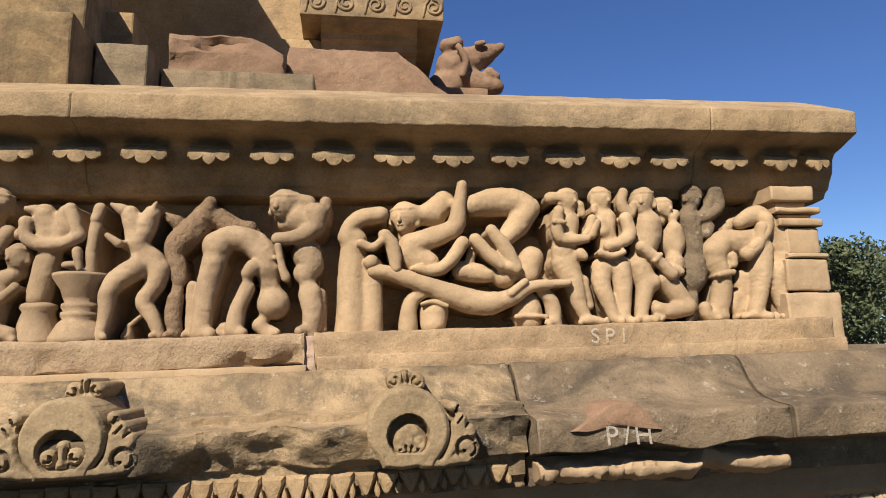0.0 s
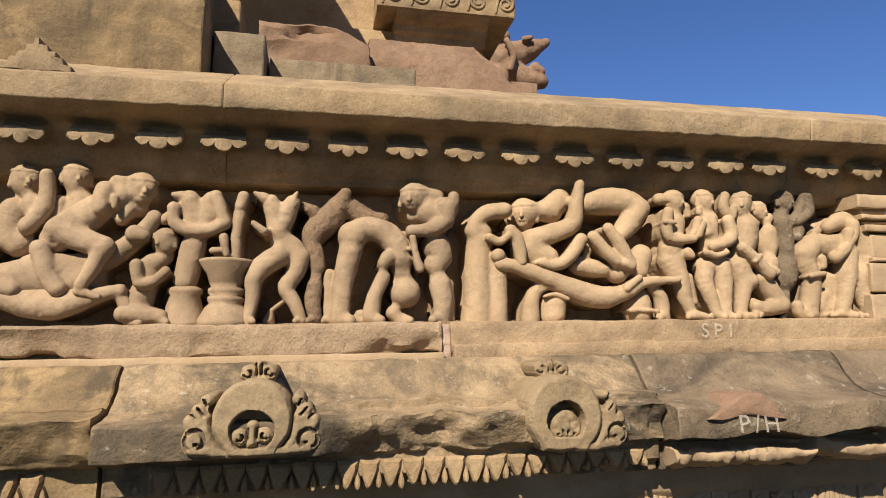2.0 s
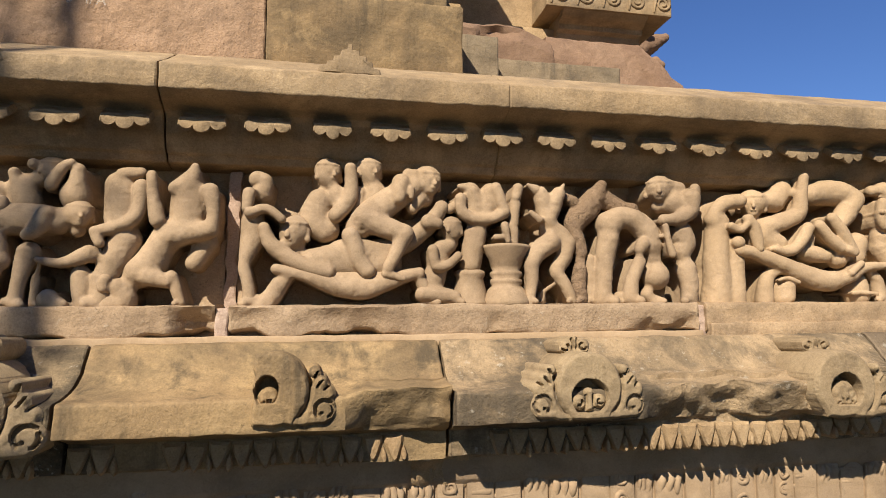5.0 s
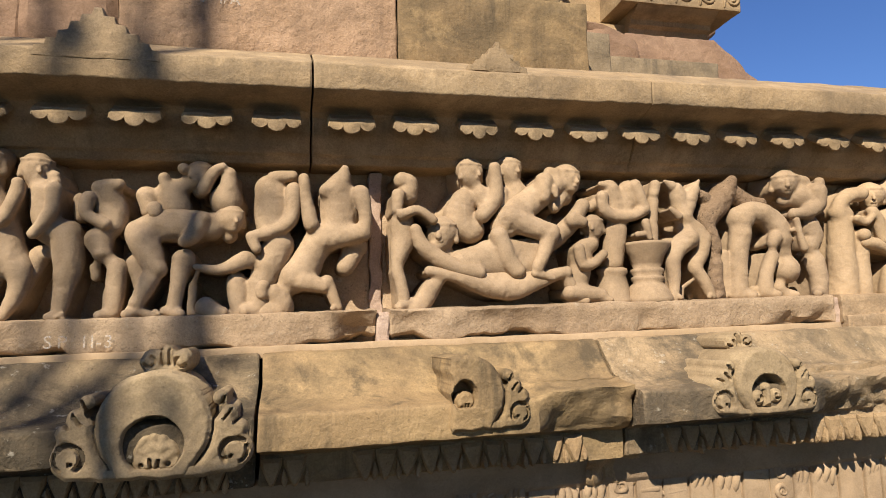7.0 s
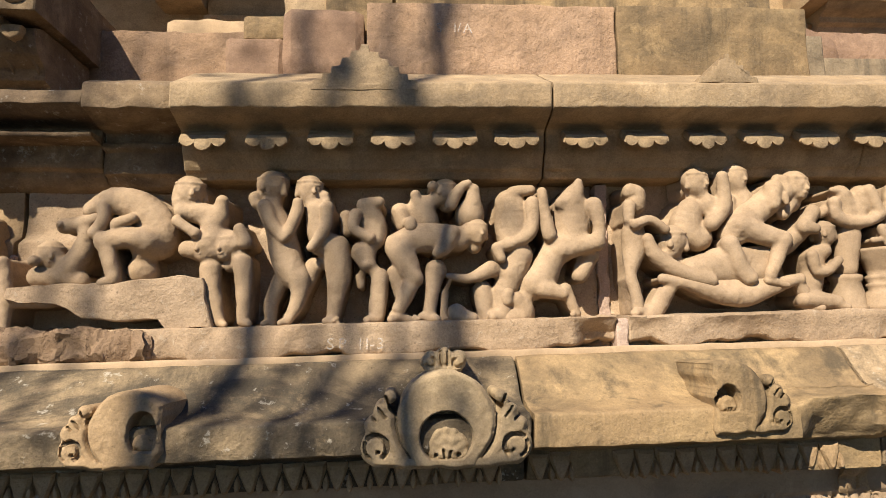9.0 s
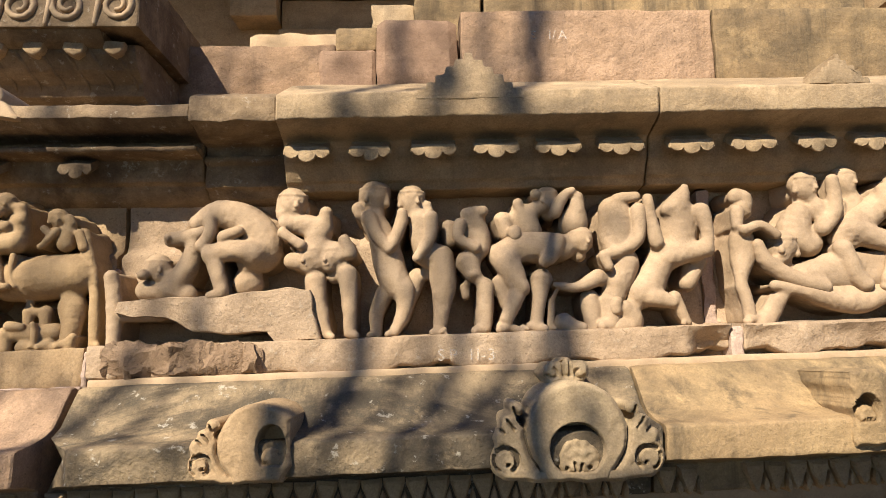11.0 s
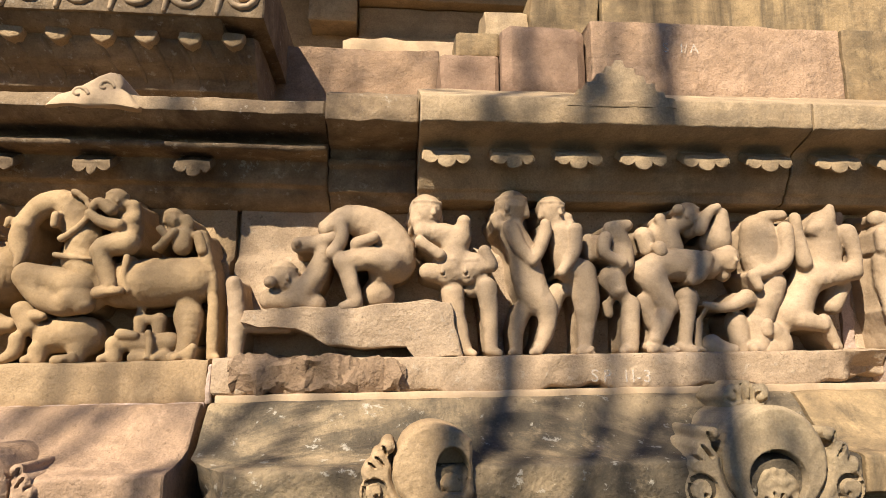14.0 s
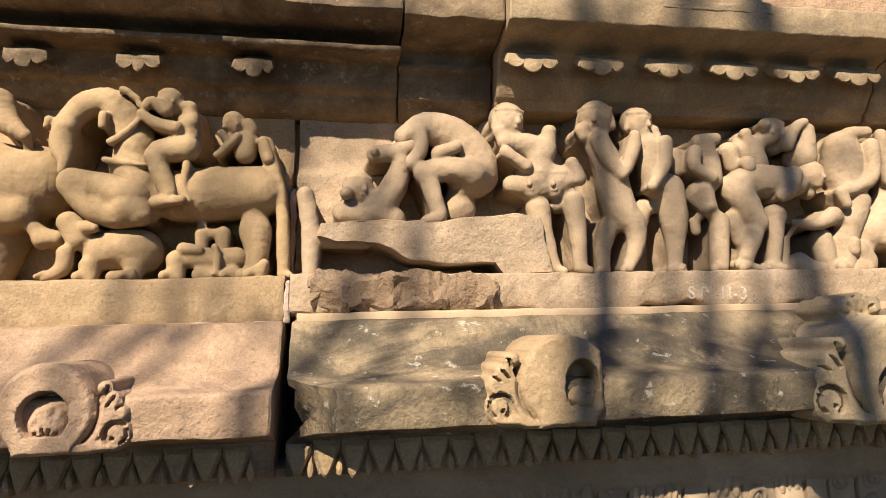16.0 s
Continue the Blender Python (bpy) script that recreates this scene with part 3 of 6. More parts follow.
# ---- cornice pendants and gables ----
def lotus_pendant(x, width, worn=0.0, y=2.074, z=2.166, mat=CORNICE):
    """A hanging lotus petal with three lobes."""
    w = width / 2
    out = [(-w * 0.92, 0.056), (-w * 0.98, 0.046), (-w, 0.03)]
    for c, r, dz in ((-0.68, 0.30, 0.026), (0.0, 0.38, 0.014), (0.68, 0.30, 0.026)):
        for k in range(7):
            a = math.pi + math.pi * k / 6
            out.append((w * (c + r * math.cos(a)), dz + 0.006 + 0.024 * math.sin(a) + 0.01))
    out += [(w, 0.03), (w * 0.98, 0.046), (w * 0.92, 0.056)]
    out = [(px * (1 - worn * 0.25) + 0.006 * worn * math.sin(px * 90 + x * 7), pz) for px, pz in out]
    out = [(x + px, z + pz + upper(x)) for px, pz in out]
    ob = plate("lotus_pendant", out, y + random.uniform(-0.003, 0.003), y + 0.10, mat, rough=0.003 + 0.004 * worn, round_by=0.004)
    for v in ob.data.vertices:
        v.co.z += 0.65 * max(0.0, v.co.y - y - 0.010)
    return tagged(ob, "small lobed lotus-petal pendant of buff sandstone" if worn < 0.5 else "broken stub of a lotus-petal pendant", "pendant", "pendants under the cornice")


for i in range(8):
    lotus_pendant(-2.998 + 0.198 * i if i < 6 else (-1.784, -1.586)[i - 6], 0.15, 0.1 if i != 1 else 0.6)
for i in range(17):
    lotus_pendant(-1.382 + 0.1895 * i if i < 11 else (0.697, 0.886, 1.057, 1.273, 1.463, 1.60)[i - 11], 0.140 if i < 16 else 0.09, 0.15 if i % 5 else 0.45)
for x in (-3.745, -4.035, -4.31):
    lotus_pendant(x, 0.125, 0.55, 2.146, 2.148, SHADED_CRUST)


def gable(x, z, width, height, y, material, words, steps):
    """A little stepped gable standing on the cornice slope."""
    out = [(x - width / 2, z)]
    for i in range(steps):
        a, b = i / steps, (i + 1) / steps
        out += [(x - width / 2 * (1 - a * 0.9) + 0.004, z + height * (a * 0.8 + 0.2)), (x - width / 2 * (1 - b * 0.9), z + height * (a * 0.8 + 0.22))]
    out += [(x - width * 0.03, z + height), (x + width * 0.03, z + height)]
    for i in reversed(range(steps)):
        a, b = i / steps, (i + 1) / steps
        out += [(x + width / 2 * (1 - b * 0.9), z + height * (a * 0.8 + 0.22)), (x + width / 2 * (1 - a * 0.9) - 0.004, z + height * (a * 0.8 + 0.2))]
    out.append((x + width / 2, z))
    ob = plate("gable", out, y, y + 0.16, material, rough=0.005)
    return tagged(ob, words, "gable", "gables on the cornice")


gable(-1.335, 2.362, 0.20, 0.10, 2.005, CORNICE, "small stepped sandstone gable on the cornice", 4)
gable(-2.49, 2.318, 0.33, 0.155, 1.996, CORNICE, "broad worn sandstone gable on the cornice", 5)
ob = plate("gable", [(-4.13, 2.285), (-4.10, 2.315), (-4.065, 2.328), (-4.03, 2.352), (-3.985, 2.380), (-3.955, 2.390), (-3.93, 2.386), (-3.918, 2.368), (-3.924, 2.345), (-3.905, 2.330), (-3.88, 2.300), (-3.862, 2.288), (-3.87, 2.280)], 2.028, 2.2, PALE, rough=0.005, round_by=0.012)
tagged(ob, "broken pale sandstone gable with a scroll", "gable", "gables on the cornice")
for k in range(2):
    verts, faces = [], []
    c = Vector((-3.968 - 0.070 * k, 2.030, 2.343 - 0.022 * k))
    tube(verts, faces, [(c.x + (0.026 - 0.006 * t) * math.cos(t * 1.3), c.y, c.z + (0.022 - 0.005 * t) * math.sin(t * 1.3), 0.006) for t in [j * 0.5 for j in range(8)]], 8)
    mesh_object("scroll", verts, faces, PALE, ob)

# ---- frieze figures ----
sculpture("worn bright sandstone attendant figure with folded drapery", PALE, [
    (0, (0.009, 1.958, 0.042), (0.003, 1.854, 0.046), (0.005, 1.752, 0.05), (-0.0, 1.643, 0.056)),
    (0, (0.066, 1.869, 0.033), (0.068, 1.749, 0.031), (0.063, 1.648, 0.039)),
    (0, (-0.012, 1.965, 0.031), (0.0, 2.003, 0.027), (0.035, 2.029, 0.027), (0.091, 2.04, 0.028)),
    (-0.025, (0.03, 1.939, 0.014), (0.064, 1.927, 0.014), (0.093, 1.947, 0.012)),
    (-0.025, (0.105, 1.966, 0.021), (0.128, 1.931, 0.023), (0.138, 1.862, 0.018)),
    (-0.025, (0.06, 1.881, 0.024)),
])
sculpture("bright sandstone acrobat figure leaning back, one arm raised", PALE, [
    (0.02, (0.171, 2.039, 0.052), (0.179, 2.039, 0.049)),
    (0, (0.182, 1.919, 0.042), (0.204, 1.899, 0.049), (0.246, 1.887, 0.032)),
    (0, (0.187, 1.942, 0.037), (0.265, 1.971, 0.034), (0.33, 2.002, 0.03), (0.346, 2.075, 0.024), (0.355, 2.139, 0.016)),
    (0.035, (0.269, 2.059, 0.045), (0.302, 2.095, 0.039)),
    (-0.02, (0.35, 1.944, 0.023), (0.31, 1.886, 0.022), (0.26, 1.855, 0.019), (0.203, 1.861, 0.011)),
    (-0.01, (0.188, 1.861, 0.007), (0.222, 1.868, 0.01)),
])
sculpture("bright sandstone upturned figure with bent knee", PALE, [
    (0.01, (0.397, 2.079, 0.036), (0.47, 2.093, 0.049), (0.535, 2.093, 0.048), (0.581, 2.077, 0.034)),
    (0, (0.582, 2.067, 0.035), (0.546, 2.018, 0.04), (0.501, 1.971, 0.03)),
    (-0.025, (0.392, 1.954, 0.021), (0.435, 1.908, 0.022), (0.474, 1.873, 0.019)),
    (-0.03, (0.444, 1.983, 0.021), (0.484, 1.931, 0.025), (0.515, 1.878, 0.024)),
    (-0.03, (0.496, 1.867, 0.018), (0.521, 1.859, 0.019)),
    (0, (0.491, 1.841, 0.039)),
    (0.01, (0.587, 1.903, 0.04), (0.577, 1.879, 0.046), (0.575, 1.852, 0.032)),
    (0.01, (0.346, 1.861, 0.03), (0.401, 1.853, 0.033), (0.439, 1.845, 0.025)),
    (0.02, (0.384, 1.913, 0.018), (0.379, 1.893, 0.016)),
])
sculpture("carved sandstone cloth slung between posts", PALE, [
    (-0.02, (0.07, 1.855, 0.022), (0.145, 1.841, 0.025), (0.235, 1.809, 0.03), (0.326, 1.775, 0.038), (0.418, 1.753, 0.039), (0.498, 1.768, 0.029), (0.572, 1.804, 0.019), (0.69, 1.815, 0.013)),
    (0, (0.177, 1.677, 0.031), (0.181, 1.737, 0.026), (0.2, 1.774, 0.023), (0.241, 1.788, 0.013)),
    (0, (0.607, 1.789, 0.018), (0.641, 1.757, 0.025), (0.649, 1.686, 0.025)),
    (-0.03, (0.499, 1.783, 0.013), (0.545, 1.817, 0.013)),
])
sculpture("round carved sandstone pot", PALE, [
    (0, (0.259, 1.726, 0.049), (0.258, 1.709, 0.045), (0.257, 1.692, 0.042)),
    (-0.005, (0.218, 1.751, 0.006), (0.256, 1.759, 0.007), (0.298, 1.745, 0.006)),
])
sculpture("round carved sandstone water pot", PALE, [
    (0, (0.566, 1.724, 0.049), (0.567, 1.715, 0.049), (0.567, 1.705, 0.049)),
    (-0.008, (0.518, 1.71, 0.007), (0.567, 1.711, 0.007), (0.615, 1.708, 0.007)),
    (0.01, (0.577, 1.76, 0.028), (0.572, 1.743, 0.031), (0.567, 1.736, 0.034)),
])
sculpture("standing sandstone figure with hair in a bun", PALE, [
    (0, (0.716, 2.101, 0.04), (0.716, 2.091, 0.034)),
    (0.01, (0.655, 2.103, 0.021), (0.676, 2.104, 0.019), (0.697, 2.104, 0.016)),
    (0.01, (0.753, 2.079, 0.017), (0.759, 2.05, 0.013)),
    (0, (0.711, 2.022, 0.04), (0.706, 1.978, 0.037), (0.697, 1.93, 0.042)),
    (-0.02, (0.672, 2.052, 0.021), (0.663, 1.994, 0.021), (0.683, 1.958, 0.018), (0.76, 1.961, 0.016)),
    (-0.02, (0.798, 2.014, 0.013), (0.777, 1.973, 0.016)),
    (-0.025, (0.651, 2.013, 0.007), (0.687, 2.013, 0.007)),
    (0, (0.7, 1.89, 0.048), (0.718, 1.826, 0.037), (0.732, 1.756, 0.026), (0.75, 1.709, 0.02)),
    (-0.01, (0.754, 1.699, 0.017), (0.814, 1.69, 0.008)),
    (0.02, (0.756, 1.826, 0.022), (0.768, 1.747, 0.018)),
    (-0.015, (0.741, 1.912, 0.019), (0.747, 1.905, 0.016), (0.75, 1.901, 0.012)),
])
sculpture("standing sandstone figure with arms crossed", PALE, [
    (0, (0.831, 2.106, 0.041), (0.83, 2.096, 0.034)),
    (0.01, (0.8, 2.071, 0.011), (0.799, 2.059, 0.01)),
    (0, (0.838, 2.034, 0.043), (0.84, 1.985, 0.033), (0.846, 1.936, 0.041)),
    (-0.01, (0.814, 2.016, 0.021), (0.821, 1.997, 0.022), (0.823, 1.989, 0.02)),
    (-0.02, (0.902, 2.03, 0.022), (0.911, 1.984, 0.023), (0.886, 1.952, 0.021), (0.834, 1.935, 0.017)),
    (-0.015, (0.785, 2.026, 0.017), (0.776, 1.993, 0.016), (0.758, 1.973, 0.013)),
    (0, (0.821, 1.868, 0.037), (0.814, 1.817, 0.031), (0.832, 1.754, 0.024), (0.847, 1.706, 0.019)),
    (0, (0.885, 1.876, 0.038), (0.888, 1.808, 0.033), (0.884, 1.745, 0.027), (0.882, 1.699, 0.021)),
    (-0.02, (0.802, 1.914, 0.011), (0.843, 1.904, 0.011), (0.882, 1.916, 0.011)),
])
sculpture("standing sandstone figure with a lifted knee", PALE, [
    (0, (0.979, 2.104, 0.046), (0.973, 2.094, 0.039)),
    (0.01, (0.939, 2.082, 0.014), (0.938, 2.068, 0.012)),
    (0, (0.995, 2.021, 0.049), (0.988, 1.976, 0.05), (0.97, 1.934, 0.042)),
    (0, (0.922, 2.05, 0.021), (0.896, 2.082, 0.018), (0.904, 2.125, 0.016)),
    (0, (0.954, 1.879, 0.046), (0.971, 1.834, 0.038), (0.991, 1.822, 0.029)),
    (0, (0.971, 1.814, 0.033), (0.952, 1.757, 0.026), (0.939, 1.696, 0.021)),
    (-0.01, (0.952, 1.695, 0.015), (1.005, 1.703, 0.01)),
    (-0.025, (0.947, 1.934, 0.02), (0.998, 1.893, 0.019), (1.046, 1.844, 0.02)),
    (-0.028, (1.004, 1.906, 0.007), (0.981, 1.886, 0.006)),
])
sculpture("kneeling sandstone figure pressed behind another", PALE, [
    (0.035, (1.067, 2.088, 0.037), (1.066, 2.079, 0.032)),
    (0.04, (1.103, 2.058, 0.02), (1.093, 2.05, 0.018)),
    (0.02, (1.092, 2.004, 0.029), (1.088, 1.963, 0.044), (1.088, 1.946, 0.039)),
    (0, (1.075, 1.885, 0.033), (1.084, 1.88, 0.029)),
    (0, (1.03, 1.829, 0.028), (1.059, 1.803, 0.038), (1.088, 1.764, 0.037)),
    (-0.01, (1.103, 1.74, 0.031), (1.04, 1.724, 0.027), (0.998, 1.73, 0.023)),
    (0.01, (0.995, 1.746, 0.016), (0.997, 1.719, 0.017)),
    (-0.01, (1.055, 1.861, 0.019), (1.071, 1.857, 0.017), (1.08, 1.854, 0.015)),
])
sculpture("grey-stained sandstone figure with raised arm", DARK, [
    (0.025, (1.172, 2.127, 0.04), (1.169, 2.116, 0.035)),
    (0.03, (1.198, 2.05, 0.021), (1.227, 2.1, 0.018), (1.243, 2.141, 0.016)),
    (0.02, (1.254, 2.141, 0.016), (1.256, 2.084, 0.018), (1.205, 2.048, 0.019)),
    (0.03, (1.154, 2.046, 0.038), (1.165, 1.991, 0.034), (1.163, 1.938, 0.032)),
    (0.02, (1.157, 1.888, 0.043), (1.153, 1.856, 0.054), (1.144, 1.828, 0.045)),
    (0.03, (1.216, 2.016, 0.022), (1.209, 1.991, 0.017)),
    (0.03, (1.14, 1.779, 0.019), (1.132, 1.716, 0.02)),
])
sculpture("bent sandstone figure with lowered head", PALE, [
    (0, (1.228, 1.929, 0.044), (1.26, 1.959, 0.043), (1.311, 1.959, 0.045), (1.36, 1.974, 0.031)),
    (0, (1.229, 1.884, 0.039), (1.241, 1.841, 0.029), (1.237, 1.792, 0.035), (1.22, 1.73, 0.035)),
    (-0.015, (1.21, 1.841, 0.008), (1.262, 1.852, 0.009)),
    (0, (1.278, 1.908, 0.016), (1.277, 1.887, 0.016), (1.274, 1.879, 0.012)),
    (-0.02, (1.323, 1.911, 0.023), (1.365, 1.948, 0.021), (1.385, 2.007, 0.022)),
    (0.02, (1.273, 2.008, 0.014), (1.283, 2.016, 0.014)),
    (0, (1.167, 1.735, 0.021), (1.175, 1.711, 0.021), (1.226, 1.71, 0.022)),
])
sculpture("sandstone figure stooping at the end of the panel", PALE, [
    (0, (1.32, 2.028, 0.024), (1.391, 2.054, 0.037), (1.428, 2.015, 0.039), (1.464, 1.973, 0.048), (1.486, 1.922, 0.048)),
    (-0.02, (1.404, 2.037, 0.026), (1.396, 1.99, 0.022), (1.339, 1.932, 0.018)),
    (-0.01, (1.393, 1.936, 0.038), (1.379, 1.857, 0.041), (1.365, 1.792, 0.031), (1.346, 1.727, 0.027)),
    (-0.01, (1.335, 1.71, 0.016), (1.286, 1.703, 0.01)),
    (0, (1.477, 1.893, 0.048), (1.437, 1.833, 0.036), (1.446, 1.774, 0.03), (1.453, 1.725, 0.024)),
    (-0.01, (1.459, 1.707, 0.017), (1.4, 1.698, 0.009)),
    (0.03, (1.296, 1.777, 0.02), (1.287, 1.744, 0.02), (1.298, 1.724, 0.021)),
    (0.03, (1.331, 1.841, 0.029), (1.316, 1.728, 0.028)),
])
sculpture("sandstone figure with carved smiling face, arms folded", FIGURE, [
    (0, (-0.213, 2.072, 0.049), (-0.217, 2.064, 0.044)),
    (0.02, (-0.169, 2.083, 0.027), (-0.136, 2.08, 0.024)),
    (0.005, (-0.16, 2.028, 0.046), (-0.127, 2.006, 0.046)),
    (-0.02, (-0.109, 2.038, 0.035), (-0.116, 1.99, 0.029), (-0.168, 1.96, 0.024), (-0.223, 1.952, 0.02)),
    (0.01, (-0.082, 2.078, 0.019), (-0.086, 2.031, 0.02)),
    (0, (-0.139, 1.912, 0.048), (-0.127, 1.876, 0.041), (-0.143, 1.852, 0.036)),
    (0, (-0.126, 1.788, 0.036), (-0.117, 1.725, 0.032), (-0.124, 1.662, 0.028)),
    (0.03, (-0.094, 1.789, 0.018), (-0.09, 1.678, 0.017)),
])
sculpture("sandstone figure bending deeply to the ground", FIGURE, [
    (0, (-0.41, 1.935, 0.048), (-0.375, 1.96, 0.04), (-0.32, 1.954, 0.04), (-0.272, 1.916, 0.044), (-0.259, 1.868, 0.043)),
    (-0.01, (-0.299, 1.867, 0.023), (-0.314, 1.847, 0.018)),
    (0, (-0.416, 1.883, 0.039), (-0.435, 1.805, 0.034), (-0.443, 1.735, 0.031), (-0.447, 1.67, 0.031)),
    (0.03, (-0.481, 1.811, 0.02), (-0.479, 1.681, 0.02)),
    (-0.005, (-0.313, 1.804, 0.022), (-0.338, 1.743, 0.025), (-0.35, 1.675, 0.027)),
    (0.02, (-0.381, 1.682, 0.018), (-0.392, 1.666, 0.015)),
    (0, (-0.238, 1.758, 0.05)),
    (0.02, (-0.276, 1.691, 0.025), (-0.245, 1.657, 0.02)),
    (-0.02, (-0.222, 1.929, 0.011), (-0.209, 1.862, 0.011), (-0.197, 1.834, 0.014)),
])
sculpture("broken sandstone figure with a rough dark break", ROUGH, [
    (0.02, (-0.436, 2.074, 0.019), (-0.459, 2.029, 0.038), (-0.492, 1.984, 0.044), (-0.529, 1.947, 0.042), (-0.543, 1.915, 0.026)),
    (0.03, (-0.416, 2.031, 0.034), (-0.36, 1.997, 0.031), (-0.317, 1.999, 0.022)),
    (0.02, (-0.533, 1.884, 0.031), (-0.518, 1.834, 0.025)),
    (0.01, (-0.525, 1.772, 0.024), (-0.53, 1.718, 0.025), (-0.519, 1.669, 0.021)),
    (0.035, (-0.566, 2.03, 0.012), (-0.539, 2.015, 0.022)),
])
sculpture("headless dancing sandstone figure with bent knees", FIGURE, [
    (0, (-0.668, 2.030, 0.027), (-0.652, 1.985, 0.031), (-0.648, 1.945, 0.030)),
    (0, (-0.602, 2.035, 0.024), (-0.625, 1.985, 0.032), (-0.640, 1.945, 0.030)),
    (0, (-0.690, 2.043, 0.017), (-0.716, 2.056, 0.008)),
    (0, (-0.625, 1.904, 0.041), (-0.597, 1.887, 0.038)),
    (-0.025, (-0.64, 1.859, 0.036), (-0.684, 1.827, 0.034), (-0.704, 1.798, 0.027)),
    (-0.025, (-0.71, 1.779, 0.025), (-0.711, 1.731, 0.021), (-0.714, 1.692, 0.017), (-0.723, 1.65, 0.017)),
    (0, (-0.575, 1.861, 0.034), (-0.588, 1.812, 0.03), (-0.612, 1.771, 0.025)),
    (0, (-0.611, 1.755, 0.023), (-0.584, 1.714, 0.021), (-0.563, 1.665, 0.017)),
    (0, (-0.615, 2.012, 0.017), (-0.597, 2.047, 0.011), (-0.589, 2.063, 0.006)),
    (-0.025, (-0.685, 1.933, 0.011), (-0.715, 1.956, 0.008)),
    (0.035, (-0.663, 1.662, 0.021), (-0.657, 1.693, 0.009)),
])
sculpture("sandstone pestle held upright", FIGURE, [
    (0, (-0.767, 1.855, 0.017), (-0.766, 1.937, 0.017), (-0.76, 1.989, 0.019)),
    (-0.005, (-0.758, 2.014, 0.019), (-0.751, 2.044, 0.019)),
    (-0.015, (-0.802, 1.91, 0.013), (-0.792, 1.859, 0.011)),
    (-0.01, (-0.833, 1.87, 0.011), (-0.801, 1.871, 0.012)),
])
sculpture("headless sandstone figure holding a pestle", FIGURE, [
    (0, (-0.914, 2.026, 0.035), (-0.902, 1.983, 0.041), (-0.889, 1.937, 0.036)),
    (0, (-0.845, 2.029, 0.033), (-0.854, 1.985, 0.037), (-0.863, 1.946, 0.032)),
    (0, (-0.935, 2.038, 0.017), (-0.955, 2.04, 0.01)),
    (-0.015, (-0.952, 1.997, 0.021), (-0.948, 1.956, 0.019), (-0.909, 1.93, 0.019), (-0.844, 1.934, 0.017), (-0.805, 1.957, 0.02)),
    (-0.015, (-0.832, 2.04, 0.02), (-0.813, 1.991, 0.019), (-0.802, 1.962, 0.019)),
    (0, (-0.894, 1.89, 0.039), (-0.904, 1.83, 0.038), (-0.912, 1.78, 0.036)),
    (0.02, (-0.982, 1.967, 0.018), (-0.96, 1.985, 0.017)),
])
sculpture("small seated sandstone figure with hands joined", FIGURE, [
    (0, (-0.978, 1.9, 0.04), (-0.973, 1.883, 0.033)),
    (0.005, (-0.986, 1.84, 0.025), (-1.016, 1.819, 0.036), (-1.024, 1.765, 0.036), (-1.044, 1.707, 0.042)),
    (-0.02, (-1.047, 1.82, 0.018), (-1.034, 1.769, 0.018), (-0.994, 1.774, 0.016), (-0.963, 1.803, 0.015)),
    (-0.015, (-1.076, 1.676, 0.026), (-1.019, 1.675, 0.029), (-0.97, 1.669, 0.02)),
])
sculpture("sandstone figure sitting astride, head turned", FIGURE, [
    (0, (-1.059, 2.061, 0.05), (-1.063, 2.049, 0.047)),
    (0.01, (-1.127, 2.078, 0.019), (-1.108, 2.077, 0.018)),
    (0, (-1.113, 2.038, 0.038), (-1.19, 1.984, 0.047), (-1.254, 1.932, 0.051), (-1.285, 1.897, 0.045)),
    (-0.015, (-1.152, 2.045, 0.03), (-1.159, 2.015, 0.027), (-1.159, 1.991, 0.022)),
    (-0.025, (-1.268, 1.919, 0.042), (-1.202, 1.892, 0.037), (-1.143, 1.872, 0.031)),
    (-0.025, (-1.139, 1.872, 0.028), (-1.164, 1.815, 0.024), (-1.192, 1.757, 0.019)),
    (-0.02, (-1.198, 1.739, 0.016), (-1.142, 1.724, 0.01)),
    (-0.01, (-1.122, 2.021, 0.01), (-1.119, 1.993, 0.008)),
    (0.02, (-1.087, 2.001, 0.026), (-1.108, 1.967, 0.022)),
])
sculpture("reclining sandstone figure with shaved head", FIGURE, [
    (-0.005, (-1.492, 1.87, 0.053), (-1.499, 1.856, 0.047)),
    (0.005, (-1.428, 1.772, 0.05), (-1.318, 1.782, 0.065), (-1.205, 1.778, 0.066)),
    (0.01, (-1.271, 1.812, 0.043), (-1.182, 1.827, 0.038), (-1.108, 1.864, 0.033), (-1.046, 1.92, 0.028), (-1.013, 1.97, 0.025)),
    (-0.02, (-1.058, 1.914, 0.027), (-1.03, 1.909, 0.018)),
    (-0.02, (-1.315, 1.863, 0.028), (-1.288, 1.789, 0.028), (-1.258, 1.747, 0.025)),
    (-0.012, (-1.584, 1.875, 0.019), (-1.556, 1.818, 0.025), (-1.473, 1.767, 0.027), (-1.382, 1.74, 0.024)),
    (0.005, (-1.341, 1.81, 0.04), (-1.271, 1.812, 0.041)),
])
